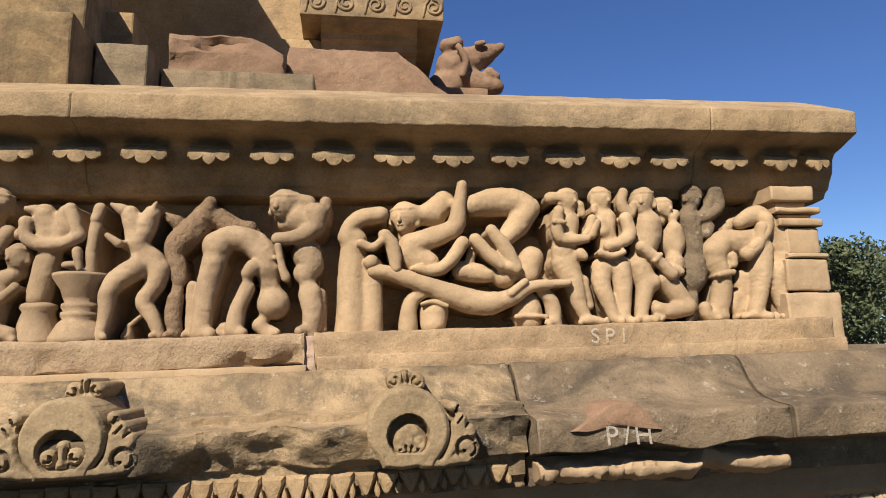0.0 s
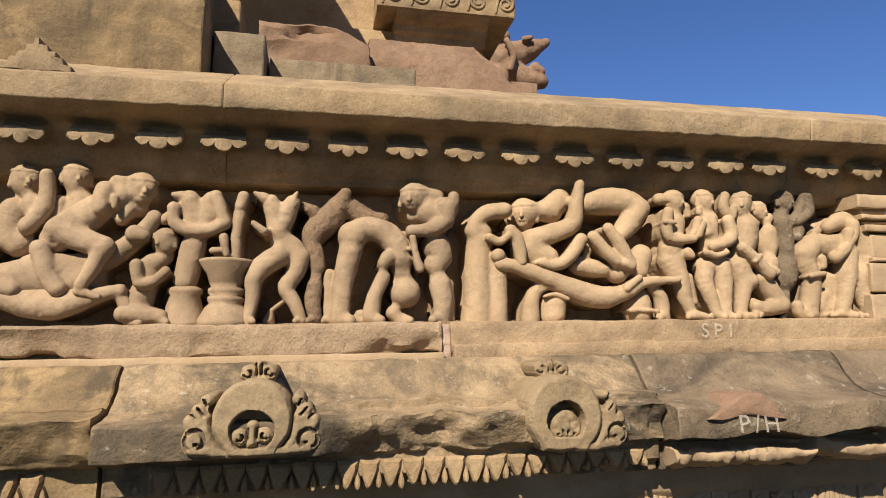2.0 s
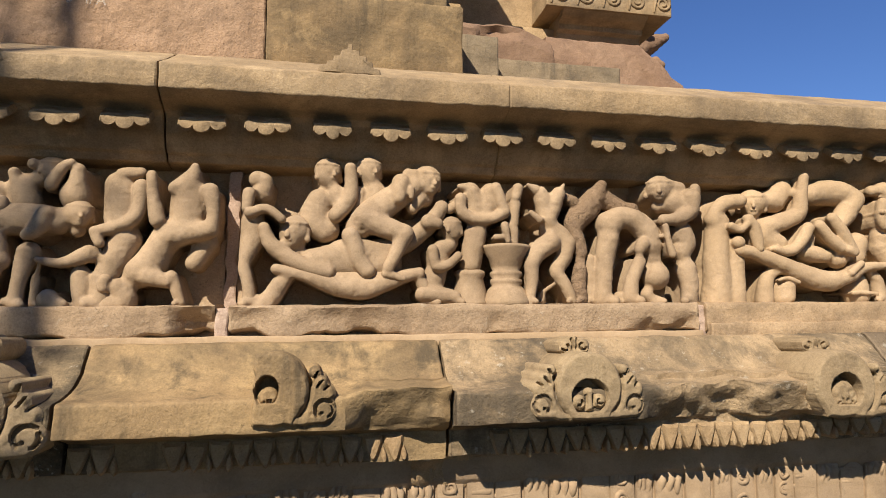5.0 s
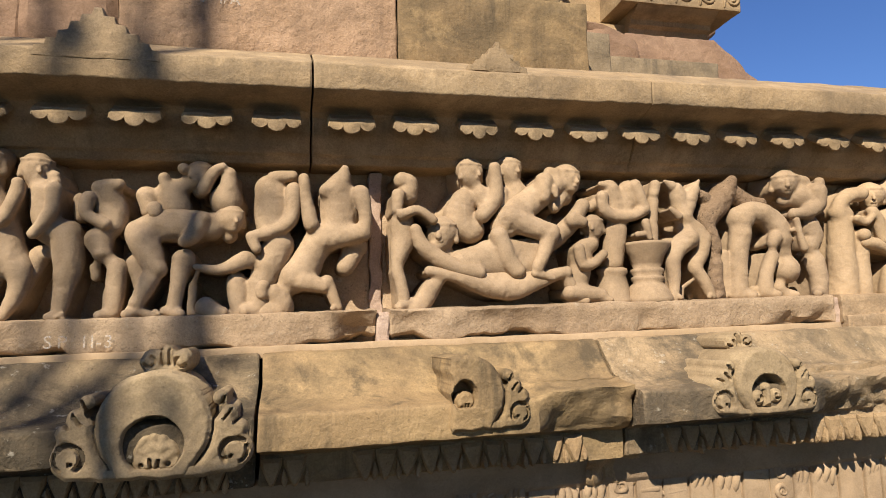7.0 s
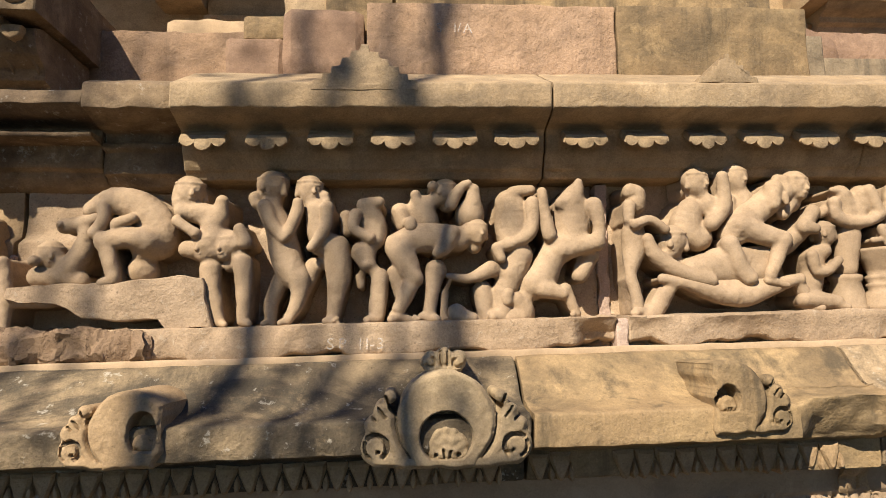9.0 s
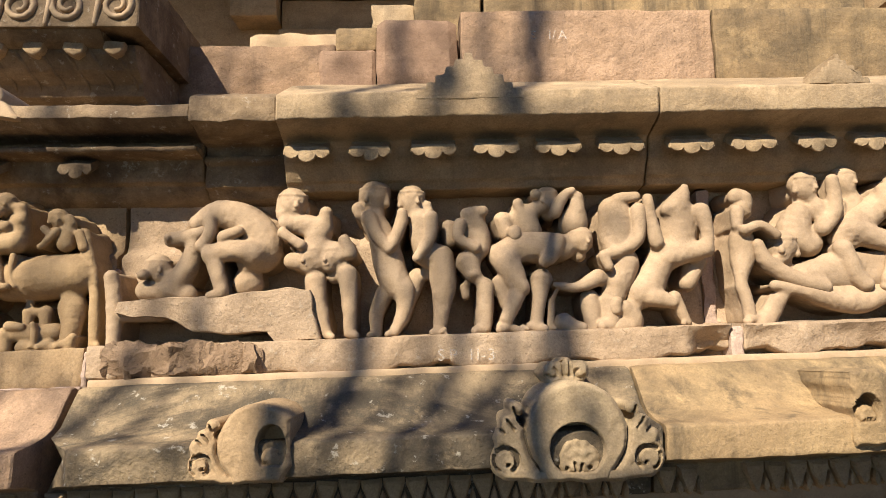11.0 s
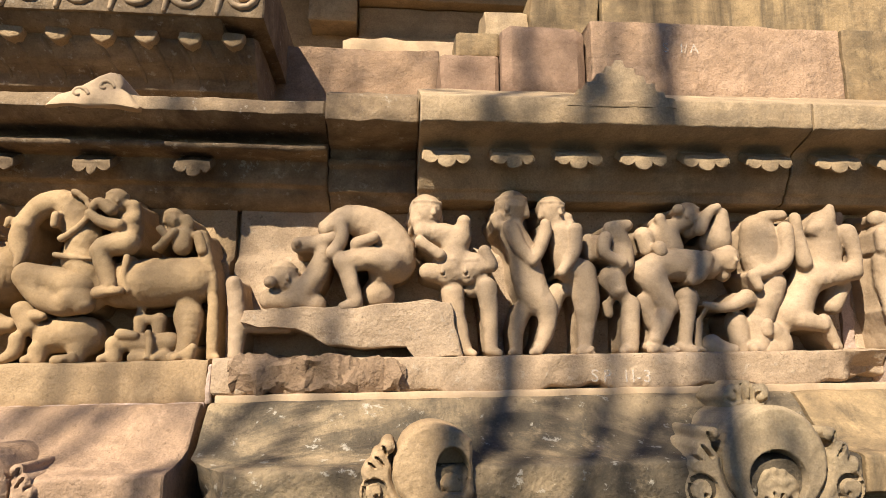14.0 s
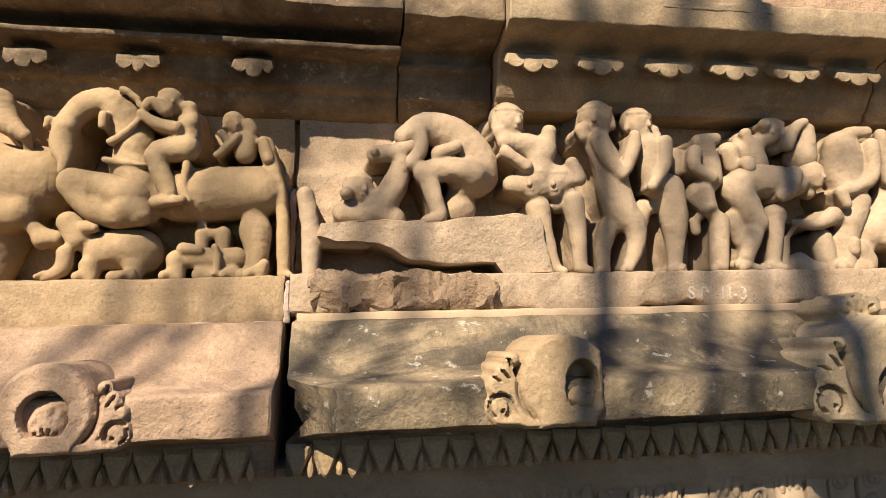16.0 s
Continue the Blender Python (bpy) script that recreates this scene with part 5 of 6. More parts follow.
def carving(name, cx, cz, r, hand, box, edge, depth, mat, parent, y=1.728, back=2.0, cell=0.003):
    """A boss cut from the stone: edge() is below nought inside its outline, depth() how far it is carved in."""
    u0, u1, v0, v1 = box
    nu, nv = int((u1 - u0) * r / cell), int((v1 - v0) * r / cell)
    d = cell / r
    verts, keep, inside = [], {}, []

    def at(i, j):
        if (i, j) not in keep:
            u, v = u0 + d * i, v0 + d * j
            e = edge(u, v)
            if -0.75 * d < e < 3.0 * d:
                gu, gv = edge(u + 0.01, v) - edge(u - 0.01, v), edge(u, v + 0.01) - edge(u, v - 0.01)
                g = math.hypot(gu, gv) or 1.0
                u, v, e = u - e * gu / g, v - e * gv / g, (-1e-4 if e < 0.75 * d else e)
            if e > 0:
                yy = back
            else:
                yy = y + r * depth(u, v) + 0.010 * (1 - ease(0.0, 0.09, -e))
            keep[i, j] = len(verts)
            inside.append(e <= 0)
            p = wobble((cx + hand * r * u, yy, cz + r * v), 0.0035, 0.07)
            verts.append(wobble(p, 0.0012, 0.016))
        return keep[i, j]

    faces = []
    for i in range(nu):
        for j in range(nv):
            q = [at(i, j), at(i + 1, j), at(i + 1, j + 1), at(i, j + 1)]
            if any(inside[k] for k in q):
                faces.append(tuple(q if hand > 0 else reversed(q)))
    ob = mesh_object(name, verts, faces, mat)
    bm = bmesh.new()
    bm.from_mesh(ob.data)
    bmesh.ops.delete(bm, geom=[v for v in bm.verts if not v.link_faces], context="VERTS")
    bm.to_mesh(ob.data)
    bm.free()
    ob.data.set_sharp_from_angle(angle=radians(62))
    return under(parent, ob)


def blend(a, b, k=0.08):
    h = max(0.0, k - abs(a - b)) / k
    return min(a, b) - h * h * k / 4


def circle(u, v, c, r):
    return math.hypot(u - c[0], v - c[1]) - r


def arch_ornament(cx, z, r, hole, mat, words, left=True, right=True, crown=True, west=-2.0, east=2.0, worn=0.0, centre=-0.20, dome=1.0, across=0.0, tall=1.0):
    """A blind horseshoe arch with an inner lily, leafy wings and a scrolled crown."""
    top = empty("arch_ornament", cx, 1.80, z - r)
    tagged(top, words, "stone ornament", "arch ornaments on the eave")
    hr, hc = hole / r * 1.04, (across, centre)
    low = centre - 0.8 * hr * tall

    def ragged_side(u, v):
        n = 0.07 * noise.noise(Vector((v * 3.0, cx, 0.0))) + 0.012 * noise.noise(Vector((v * 6.0, cx, 4.0)))
        return max(west + n - u, u - east + n)

    def disc(u, v):
        body = blend(circle(u, v, (0, 0), 1.0), max(abs(u) - 0.62, abs(v + 0.72) - 0.22), 0.2)
        return max(body, -0.93 - v + 0.04 * noise.noise(Vector((u * 3, cx, 0))), ragged_side(u, v))

    def disc_depth(u, v):
        h = max(circle(u, v / tall + hc[1] * (1 - 1 / tall), hc, hr), low - v)
        out = 0.03 * math.hypot(u, v) ** 2 + 0.60 * (1 - ease(-0.06, 0.015, h))
        return out + 0.02 * noise.noise(Vector((u * 2 + cx, v * 2, 3)))
    carving("horseshoe", cx, z, r, 1, (-1.06, 1.06, -1.0, 1.06), disc, disc_depth, mat, top)

    q = hr / 0.52
    if dome:
        def lily(u, v):
            return max(circle(u, v, (across + 0.06 * q, low + 0.24 * q), 0.43 * q), low - 0.04 - v, ragged_side(u, v))

        def lily_depth(u, v):
            g = min(capsule(u, v, (-0.05 * q, low + 0.16 * q), (-0.03 * q, low)), capsule(u, v, (0.09 * q, low + 0.15 * q), (0.07 * q, low)), circle(u, v, (-0.2 * q, low + 0.07 * q), 0.04 * q) + 0.03, circle(u, v, (0.24 * q, low + 0.07 * q), 0.045 * q) + 0.03)
            return 0.10 + 0.14 * (1 - ease(0.012, 0.04, g)) + 0.25 * ((u * u + (v - low - 0.2) ** 2) / (q * q)) + 0.05 * noise.noise(Vector((u * 7, v * 7, cx)))
    else:
        def lily(u, v):
            e = min(circle(u, v, (-0.29, -0.44), 0.20), circle(u, v, (0.29, -0.42), 0.20), blend(circle(u, v, (0.0, -0.18), 0.12), capsule(u, v, (0, -0.2), (0, -0.66)) - 0.12, 0.1))
            return max(e, -0.68 - v)

        def lily_depth(u, v):
            g = min(ring_cut(u, v, (-0.30, -0.45), 0.08, -120, 40), ring_cut(u, v, (0.30, -0.43), 0.08, 140, 300), capsule(u, v, (-0.105, -0.26), (-0.10, -0.46)), capsule(u, v, (0.105, -0.26), (0.10, -0.46)))
            return 0.06 + 0.20 * (1 - ease(0.015, 0.045, g))
    carving("inner_lily", cx, z, r, 1, (-0.55, 0.55, low - 0.08, low + 0.75), lily, lily_depth, mat, top, back=1.86, cell=0.0026)
    for hand, there in ((-1, left), (1, right)):
        if not there:
            continue
        k = 0.05 * noise.noise(Vector((cx * 3, hand, 0)))

        def fan(u, v):
            e = circle(u, v, (1.42, -0.50 + k), 0.33)
            for c, q in (((1.50 + k, -0.08), 0.21), ((1.32, 0.20), 0.19), ((1.14, 0.48), 0.16)):
                e = blend(e, circle(u, v, c, q * (1 - 0.3 * worn)), 0.10)
            e = blend(e, capsule(u, v, (0.75, -0.72), (1.25, -0.05)) - 0.24, 0.12)
            e = blend(e, capsule(u, v, (0.5, -0.82), (1.40, -0.74)) - 0.14, 0.12)
            return max(e, 1.045 - math.hypot(u, v) if v > -0.72 else 0.5 - u, -0.95 - v)

        def fan_depth(u, v):
            c = (1.42, -0.50 + k)
            g = min(ring_cut(u, v, c, 0.23, 50, 225) - 0.012, ring_cut(u, v, c, 0.22, -60, 25) + 0.008, circle(u, v, (c[0] - 0.06, c[1] - 0.09), 0.03) + 0.03)
            for a, b in (((1.52, 0.10 + k), (1.42, 0.02)), ((1.36, 0.26), (1.22, 0.08 + k)), ((1.22, 0.50), (1.16, 0.36))):
                g = min(g, capsule(u, v, a, b) + 0.017)
            return 0.03 + 0.26 * (1 - ease(0.024, 0.052, g)) * (1 - 0.4 * worn) + 0.10 * ease(1.5, 1.9, u) + 0.02 * noise.noise(Vector((u * 3, v * 3, cx)))
        carving("scrolled_wing", cx, z, r, hand, (0.45, 1.85, -1.0, 0.72), fan, fan_depth, mat, top, y=1.733)
    if crown:
        k = 0.06 * noise.noise(Vector((cx * 5, 1, 0)))

        def tuft(u, v):
            e = circle(u, v, (-0.27, 1.13 + k), 0.21)
            e = blend(blend(e, circle(u, v, (0.02, 1.26), 0.20 - abs(k)), 0.06), circle(u, v, (0.31, 1.14 - k), 0.22), 0.06)
            e = blend(e, max(abs(u) - 0.34, abs(v - 0.98) - 0.12), 0.1)
            return e + 0.05 * noise.noise(Vector((u * 4, v * 4, cx))) * (1 + worn)

        def tuft_depth(u, v):
            g = min(ring_cut(u, v, (-0.29, 1.13 + k), 0.10, -150, 60), ring_cut(u, v, (0.31, 1.13 - k), 0.10, 120, 330), capsule(u, v, (-0.06, 1.36), (-0.03, 1.08)), capsule(u, v, (0.10, 1.36), (0.09, 1.10)))
            return 0.10 + 0.22 * (1 - 0.9 * worn) * (1 - ease(0.015, 0.045, g)) + 0.06 * noise.noise(Vector((u * 5, v * 5, cx)))
        carving("crown", cx, z, r, 1, (-0.62, 0.64, 0.84, 1.52), tuft, tuft_depth, mat, top, y=1.835, back=2.0)
    return top


arch_ornament(-0.664, 1.404, 0.096, 0.050, ORNAMENT, "weathered sandstone blind arch with scrolled wings and a crown", dome=0.0, centre=-0.30)
arch_ornament(0.143, 1.405, 0.103, 0.050, ORNAMENT, "weathered sandstone blind arch with a single scrolled wing", left=False, centre=-0.16, worn=0.6)
arch_ornament(-2.263, 1.354, 0.125, 0.064, ORNAMENT, "large sandstone blind arch with scrolled wings and a worn crown", worn=0.7, centre=-0.32)
arch_ornament(-1.525, 1.399, 0.098, 0.030, OCHRE, "half-broken ochre sandstone arch with a scrolled wing", left=False, crown=False, west=-0.42, worn=0.1, centre=-0.02, across=-0.08, tall=1.25)
arch_ornament(-3.045, 1.340, 0.098, 0.036, BUFF, "surviving half of a broken sandstone arch with a scroll", right=False, crown=False, east=0.80, centre=-0.08, across=0.34, tall=1.45)
arch_ornament(-4.041, 1.302, 0.087, 0.043, PINK, "pink sandstone blind arch with one scrolled wing", left=False, crown=False, centre=-0.12, worn=0.2)
mound = plate("ornament_stub", [(0.557, 1.385), (0.614, 1.421), (0.655, 1.451), (0.692, 1.457), (0.743, 1.453), (0.777, 1.425), (0.816, 1.385)], 1.741, 1.97, RED, rough=0.008, round_by=0.014)
tagged(mound, "worn reddish stub of a broken arch ornament", "stone ornament", "arch ornaments on the eave")

# ---- tooth row under the eave ----
def small_mesh(name, verts, faces):
    me = bpy.data.meshes.new(name)
    me.from_pydata(verts, [], faces)
    me.materials.append(BUFF)
    return me


def pendant_mesh(name, outline, depth, bulge):
    """A small hanging petal: an outline with a swollen front."""
    n = len(outline)
    cx, cz = sum(p[0] for p in outline) / n, sum(p[1] for p in outline) / n
    verts = [(x, depth, z) for x, z in outline] + [(x, 0.002, z) for x, z in outline] + [(cx + (x - cx) * 0.72, -bulge * 0.8, cz + (z - cz) * 0.78) for x, z in outline] + [(cx, -bulge, cz)]
    faces = [(k * n + i, k * n + (i + 1) % n, k * n + n + (i + 1) % n, k * n + n + i) for k in range(2) for i in range(n)]
    return small_mesh(name, verts, faces + [(2 * n + i, 2 * n + (i + 1) % n, 3 * n) for i in range(n)])


tooth = pendant_mesh("tooth", [(-0.028, 0.008), (-0.027, -0.006), (-0.013, -0.036), (-0.006, -0.048), (0.0, -0.051), (0.006, -0.048), (0.013, -0.036), (0.027, -0.006), (0.028, 0.008)], 0.05, 0.008)
bead = pendant_mesh("bead", [(0.0, -0.014), (-0.006, -0.026), (-0.0085, -0.038), (-0.005, -0.049), (0.0, -0.052), (0.005, -0.049), (0.0085, -0.038), (0.006, -0.026)], 0.05, 0.010)
for a, b, stone_ob in eaves[:4]:
    a = max(a, -4.5)
    for i in range(int((b - a - 0.03) / 0.058)):
        x = a + 0.03 + 0.058 * i
        gone = noise.noise(Vector((x * 4.0, 3.0, 8.0)))
        if gone > 0.42 or -1.14 < x < -0.93:
            continue
        small = 1.0 - 0.35 * max(0.0, min(1.0, (x + 0.1) / 0.4))
        for kind, dx in ((tooth, 0.0), (bead, 0.029)):
            ob = new(kind.name, kind)
            ob.location = (x + dx, (1.846 if x > -0.6 else 1.864) - 0.004 * random.random(), 1.262 + lower(x) + 0.003 * random.random())
            ob.rotation_euler = (0, radians(random.uniform(-5, 5)), 0)
            ob.scale = (random.uniform(0.94, 1.04), 1.0, random.uniform(1.15, 1.35) * small)
            ob.parent = stone_ob
ob = block("broken_neck", -1.135, -0.945, 1.815, 1.96, 1.10, 1.262, BUFF, step=0.014, cut=0.02, rough=0.022, size=0.07, warp=lambda x, y, z: (x, y + 0.5 * max(0.0, 1.2 - z) - 0.25 * max(0.0, -1.0 - x) + 0.1, z))
tagged(ob, "rough broken sandstone lump under the eave joint", "broken stone", kind="structure")

# ---- lower carved wall ----
def carved_tile(x, w, h, kind, y=1.945, z=1.13):
    """A small relief panel: leaf, scroll or step pattern on the wall below the eave."""
    verts, faces = [], []
    if kind == 0:
        for s in (-1, 0, 1):
            tube(verts, faces, [(x + s * w * 0.3, y + 0.01, z - h, w * 0.13), (x + s * w * 0.26, y, z - h * 0.4, w * 0.17), (x + s * w * 0.16, y + 0.012, z - 0.01 * abs(s), w * 0.05)], 8)
    elif kind == 1:
        tube(verts, faces, spiral(x, z - h * 0.55, w * 0.3, 1.4, 90, w * 0.1, y + 0.004, 1), 8)
        tube(verts, faces, spiral(x, z - h * 1.4, w * 0.3, 1.4, 270, w * 0.1, y + 0.004, -1), 8)
        tube(verts, faces, [(x - w * 0.42, y + 0.012, z, w * 0.07), (x - w * 0.42, y + 0.012, z - h * 2, w * 0.07)], 8)
    else:
        for k in range(3):
            tube(verts, faces, [(x - w * (0.2 + 0.1 * k), y + 0.01, z - h * 0.4 * k - 0.012, w * 0.11), (x + w * (0.2 + 0.1 * k), y + 0.01, z - h * 0.4 * k - 0.012, w * 0.11)], 8)
    ob = plate("relief_panel", [(x - w * 0.49, z - 0.4), (x + w * 0.49, z - 0.4), (x + w * 0.49, z - random.uniform(0, 0.02)), (x + w * 0.25, z + random.uniform(-0.012, 0.012)), (x, z + random.uniform(-0.004, 0.016)), (x - w * 0.2, z - 0.01), (x - w * 0.49, z + random.uniform(-0.015, 0.008))], y + 0.008, y + 0.06, FIGURE, base, step=0.03)
    verts = [wobble(v + Vector((0, 0.007, 0)), 0.008, 0.03) for v in verts]
    mesh_object("relief", verts, faces, FIGURE, ob)
    return ob


x = -3.9
while x < 1.7:
    w = random.uniform(0.055, 0.095)
    carved_tile(x + w / 2, w, random.uniform(0.05, 0.08), random.choice((0, 0, 1, 1, 2)), z=1.135 + random.uniform(-0.012, 0.012) + 0.01 * (x + 0.9))
    x += w + random.uniform(0.0, 0.012)

# ---- stones above the cornice ----
def big(name, words, category, *args, **more):
    return tagged(block(name, *args, **more), words, category)


big("pedestal_block", "long pinkish sandstone pedestal block with dark streaks", "stone block", -2.50, -1.62, 2.235, 2.9, 2.47, 2.735, PINK, step=0.04, rough=0.006)
big("pedestal_block", "ochre sandstone pedestal block with black drip streaks", "stone block", -1.615, -0.922, 2.228, 2.9, 2.47, 2.735, OCHRE, step=0.04, rough=0.006)
big("upper_course", "ochre sandstone course set back above the pedestal", "stone block", -2.40, -0.95, 2.40, 3.1, 2.735, 3.02, OCHRE, step=0.05)
big("upper_course", "pale ochre sandstone block set back above the pedestal", "stone block", -2.66, -2.41, 2.42, 3.1, 2.72, 2.96, OCHRE, step=0.04, rough=0.012)
big("upper_course", "rounded pale sandstone block beside the ochre one", "stone block", -2.83, -2.665, 2.46, 3.1, 2.72, 2.885, CORNICE, step=0.03, rough=0.012)
big("pilaster_block", "brownish sandstone pilaster block with rounded edges", "stone block", -2.795, -2.512, 2.262, 2.8, 2.47, 2.728, RED, step=0.03, cut=0.03, rough=0.006)
big("pilaster_block", "small brownish sandstone block on the cornice", "stone block", -3.0, -2.80, 2.31, 2.8, 2.40, 2.632, RED, step=0.03, cut=0.012, rough=0.006)
big("pilaster_block", "ochre sandstone block resting on a smaller one", "stone block", -2.945, -2.79, 2.33, 2.8, 2.635, 2.725, OCHRE, step=0.03, cut=0.012)
big("pedestal_block", "rough pink sandstone block standing back on the cornice", "stone block", -3.62, -2.985, 2.60, 3.2, 2.40, 2.785, PINK, step=0.04, rough=0.010)
big("capping_stone", "pale sandstone capping stone on the pink block", "stone block", -3.37, -2.86, 2.74, 3.2, 2.785, 2.915, PALE, step=0.04, cut=0.03, rough=0.008)

big("pedestal_block", "dark grey sandstone block beside the pedestal", "stone block", -0.915, -0.735, 2.42, 2.9, 2.485, 2.728, GREY, step=0.03)
big("upper_course", "brown sandstone block behind the grey one", "stone block", -1.02, -0.85, 2.6, 3.0, 2.73, 2.945, OCHRE, step=0.03)
big("stone_slab", "long grey sandstone slab with dark vertical streaks", "stone slab", -0.727, -0.150, 2.57, 2.95, 2.48, 2.705, GREY, step=0.03)
verts_ring = [(2.95, 2.70), (2.95, 2.96), (2.97, 3.05), (3.05, 3.085), (3.30, 3.09), (3.30, 2.70)]


def lion_back(x, y, z):
    k = max(0.0, min(1.0, (x + 0.52) / 0.22))
    z -= 0.10 * k * k * max(0.0, (z - 2.8) / 0.28)
    if x < -0.7 and z > 2.85:
        y += 0.02 * math.sin((z - 2.85) * 30)
    if z > 2.9:
        y += 0.04 * math.exp(-((z - 2.99 - 0.12 * (x + 0.75)) / 0.02) ** 2) * max(0.0, 1 - abs(x + 0.62) / 0.2)
    return x, y, z


tagged(course("crouching_beast", -0.805, -0.31, verts_ring, RED, step=0.025, rough=0.012, warp=lion_back), "worn red sandstone crouching beast with a whitened head", "statue")
tagged(course("red_block", -0.305, 0.46, [(3.08, 2.5), (3.08, 2.95), (3.10, 3.075), (3.5, 3.09), (3.5, 2.5)], RED, step=0.03, rough=0.010,
              warp=lambda x, y, z: (x, y, z - max(0.0, x - 0.22) * 0.85 * max(0.0, (z - 2.6) / 0.47))), "sloping red sandstone block with carved curls", "stone block")
tagged(block("rubble_ledge", 0.30, 1.0, 3.0, 3.3, 2.50, 2.80, RED, step=0.04, rough=0.015), "low red sandstone ledge", "stone block")

# the roofed shrine parts above
def canopy(x0, x1, y0, z0, words, band=0.20, depth=1.4, mat=CORNICE):
    top = empty("stone_canopy", (x0 + x1) / 2, y0 + depth / 2, z0)
    tagged(top, words, "stone canopy")
    under(top, course("soffit", x0 + 0.10, x1 - 0.13, [(y0 + 0.13, z0 - 0.12), (y0 + 0.13, z0 - 0.085), (y0 + 0.10, z0 - 0.075), (y0 + 0.10, z0 - 0.045), (y0 + 0.05, z0 - 0.03), (y0 + 0.01, z0), (y0 + depth, z0), (y0 + depth, z0 - 0.12)], mat, step=0.03))
    under(top, course("frieze_band", x0, x1, [(y0, z0), (y0, z0 + band), (y0 + depth, z0 + band), (y0 + depth, z0)], mat, step=0.04))
    return top


def scroll_row(top, x0, x1, y, z, size, mat):
    k = int((x1 - x0) / (size * 1.25))
    for i in range(k):
        verts, faces = [], []
        cx = x0 + size * 0.7 + i * (x1 - x0 - size * 1.2) / max(1, k - 1)
        tube(verts, faces, spiral(cx, z, size * 0.45, 1.5, 90 + 40 * (i % 2), size * 0.10, y, 1 if i % 2 else -1), 6)
        tube(verts, faces, [(cx - size * 0.55, y, z - size * 0.5, size * 0.07), (cx - size * 0.45, y - 0.004, z + size * 0.1, size * 0.09), (cx - size * 0.2, y, z + size * 0.5, size * 0.06)], 6)
        under(top, mesh_object("leaf_scroll", verts, faces, mat))


c1 = canopy(-0.26, 0.46, 3.19, 3.30, "carved sandstone canopy with a scroll frieze", band=0.35)
scroll_row(c1, -0.25, 0.46, 3.19, 3.37, 0.10, CORNICE)
big("shrine_wall", "shaded sandstone wall of the shrine above", "wall", -1.6, -0.2, 3.45, 4.4, 2.6, 3.9, BUFF, step=0.08)
big("shrine_wall", "shaded moulded sandstone support under the canopy", "wall", -0.45, 0.33, 3.36, 4.4, 3.05, 3.25, BUFF, step=0.05)
big("shrine_wall", "shaded back wall of the upper shrine", "wall", -5.6, -1.6, 3.25, 4.4, 2.6, 3.9, BUFF, step=0.08)
# Two slabs above the view, added only to throw shade on the shrine walls.
big("roof_slab", "unseen sandstone slab added overhead to shade the west shrine wall", "stone slab", -5.2, -2.75, 2.25, 4.4, 3.80, 3.92, BUFF, step=0.08)
big("roof_slab", "unseen sandstone slab added overhead to shade the east shrine wall", "stone slab", -2.745, -0.75, 2.5, 4.4, 3.80, 3.92, BUFF, step=0.08)
c2 = canopy(-5.4, -3.56, 2.12, 2.625, "carved sandstone balcony canopy with scroll frieze and pendants", band=0.22, depth=1.3, mat=SHADED_CRUST)
scroll_row(c2, -5.3, -3.57, 2.12, 2.700, 0.125, PALE)
under(c2, course("hanging_moulding", -5.3, -3.60, [(2.33, 2.40), (2.33, 2.44), (2.29, 2.45), (2.28, 2.49), (2.23, 2.52), (2.20, 2.57), (2.20, 2.60), (2.25, 2.62), (3.3, 2.62), (3.3, 2.40)], SHADED_CRUST, step=0.03))
for i in range(6):
    x = -3.66 - 0.133 * i
    p = plate("pendant", [(x - 0.035, 2.60), (x - 0.036, 2.575), (x - 0.022, 2.56), (x, 2.55), (x + 0.024, 2.562), (x + 0.034, 2.58), (x + 0.034, 2.60)], 2.172, 2.24, BUFF, rough=0.005)
    under(c2, p)
for i in range(13):
    x = -3.63 - 0.083 * i
    verts, faces = [], []
    tube(verts, faces, [(x - 0.045, 2.208, 2.595, 0.004), (x - 0.030, 2.203, 2.565, 0.008), (x - 0.008, 2.232, 2.53, 0.010), (x + 0.006, 2.268, 2.50, 0.007), (x + 0.010, 2.290, 2.47, 0.004)], 8)
    under(c2, mesh_object("leaf_blade", verts, faces, SHADED_CRUST))
big("shrine_wall", "carved sandstone panel beside the canopy", "wall", -3.56, -3.34, 3.10, 3.25, 3.18, 3.6, CORNICE, step=0.04)
for i, (z0, z1, y0) in enumerate(((2.95, 3.06, 3.16), (3.07, 3.12, 3.12), (3.13, 3.30, 3.18), (3.31, 3.36, 3.12))):
    big("moulding", "shaded sandstone moulding of the shrine wall", "moulding", -3.33, -2.3, y0, 3.26, z0, z1, BUFF, step=0.04)

lion = statue_mesh("beast_head", [(0, (0.66, 3.58, 0.10), (0.75, 3.61, 0.11)), (0, (0.76, 3.60, 0.10), (0.88, 3.655, 0.078), (1.0, 3.70, 0.028)), (0, (0.74, 3.50, 0.11), (0.84, 3.445, 0.085), (0.96, 3.425, 0.055)), (0, (0.96, 3.49, 0.030), (0.92, 3.51, 0.045)),
                                 (0, (0.63, 3.70, 0.05), (0.70, 3.725, 0.045)), (0, (0.66, 3.45, 0.13), (0.55, 3.30, 0.15), (0.50, 3.15, 0.16)), (-0.04, (0.83, 3.69, 0.022), (0.87, 3.70, 0.020)), (-0.05, (0.70, 3.66, 0.024), (0.745, 3.56, 0.024), (0.72, 3.46, 0.024))], RED, voxel=0.012, front=4.20, back=4.5, stem=5.0)
tagged(lion, "red sandstone beast head with an open mouth", "statue")
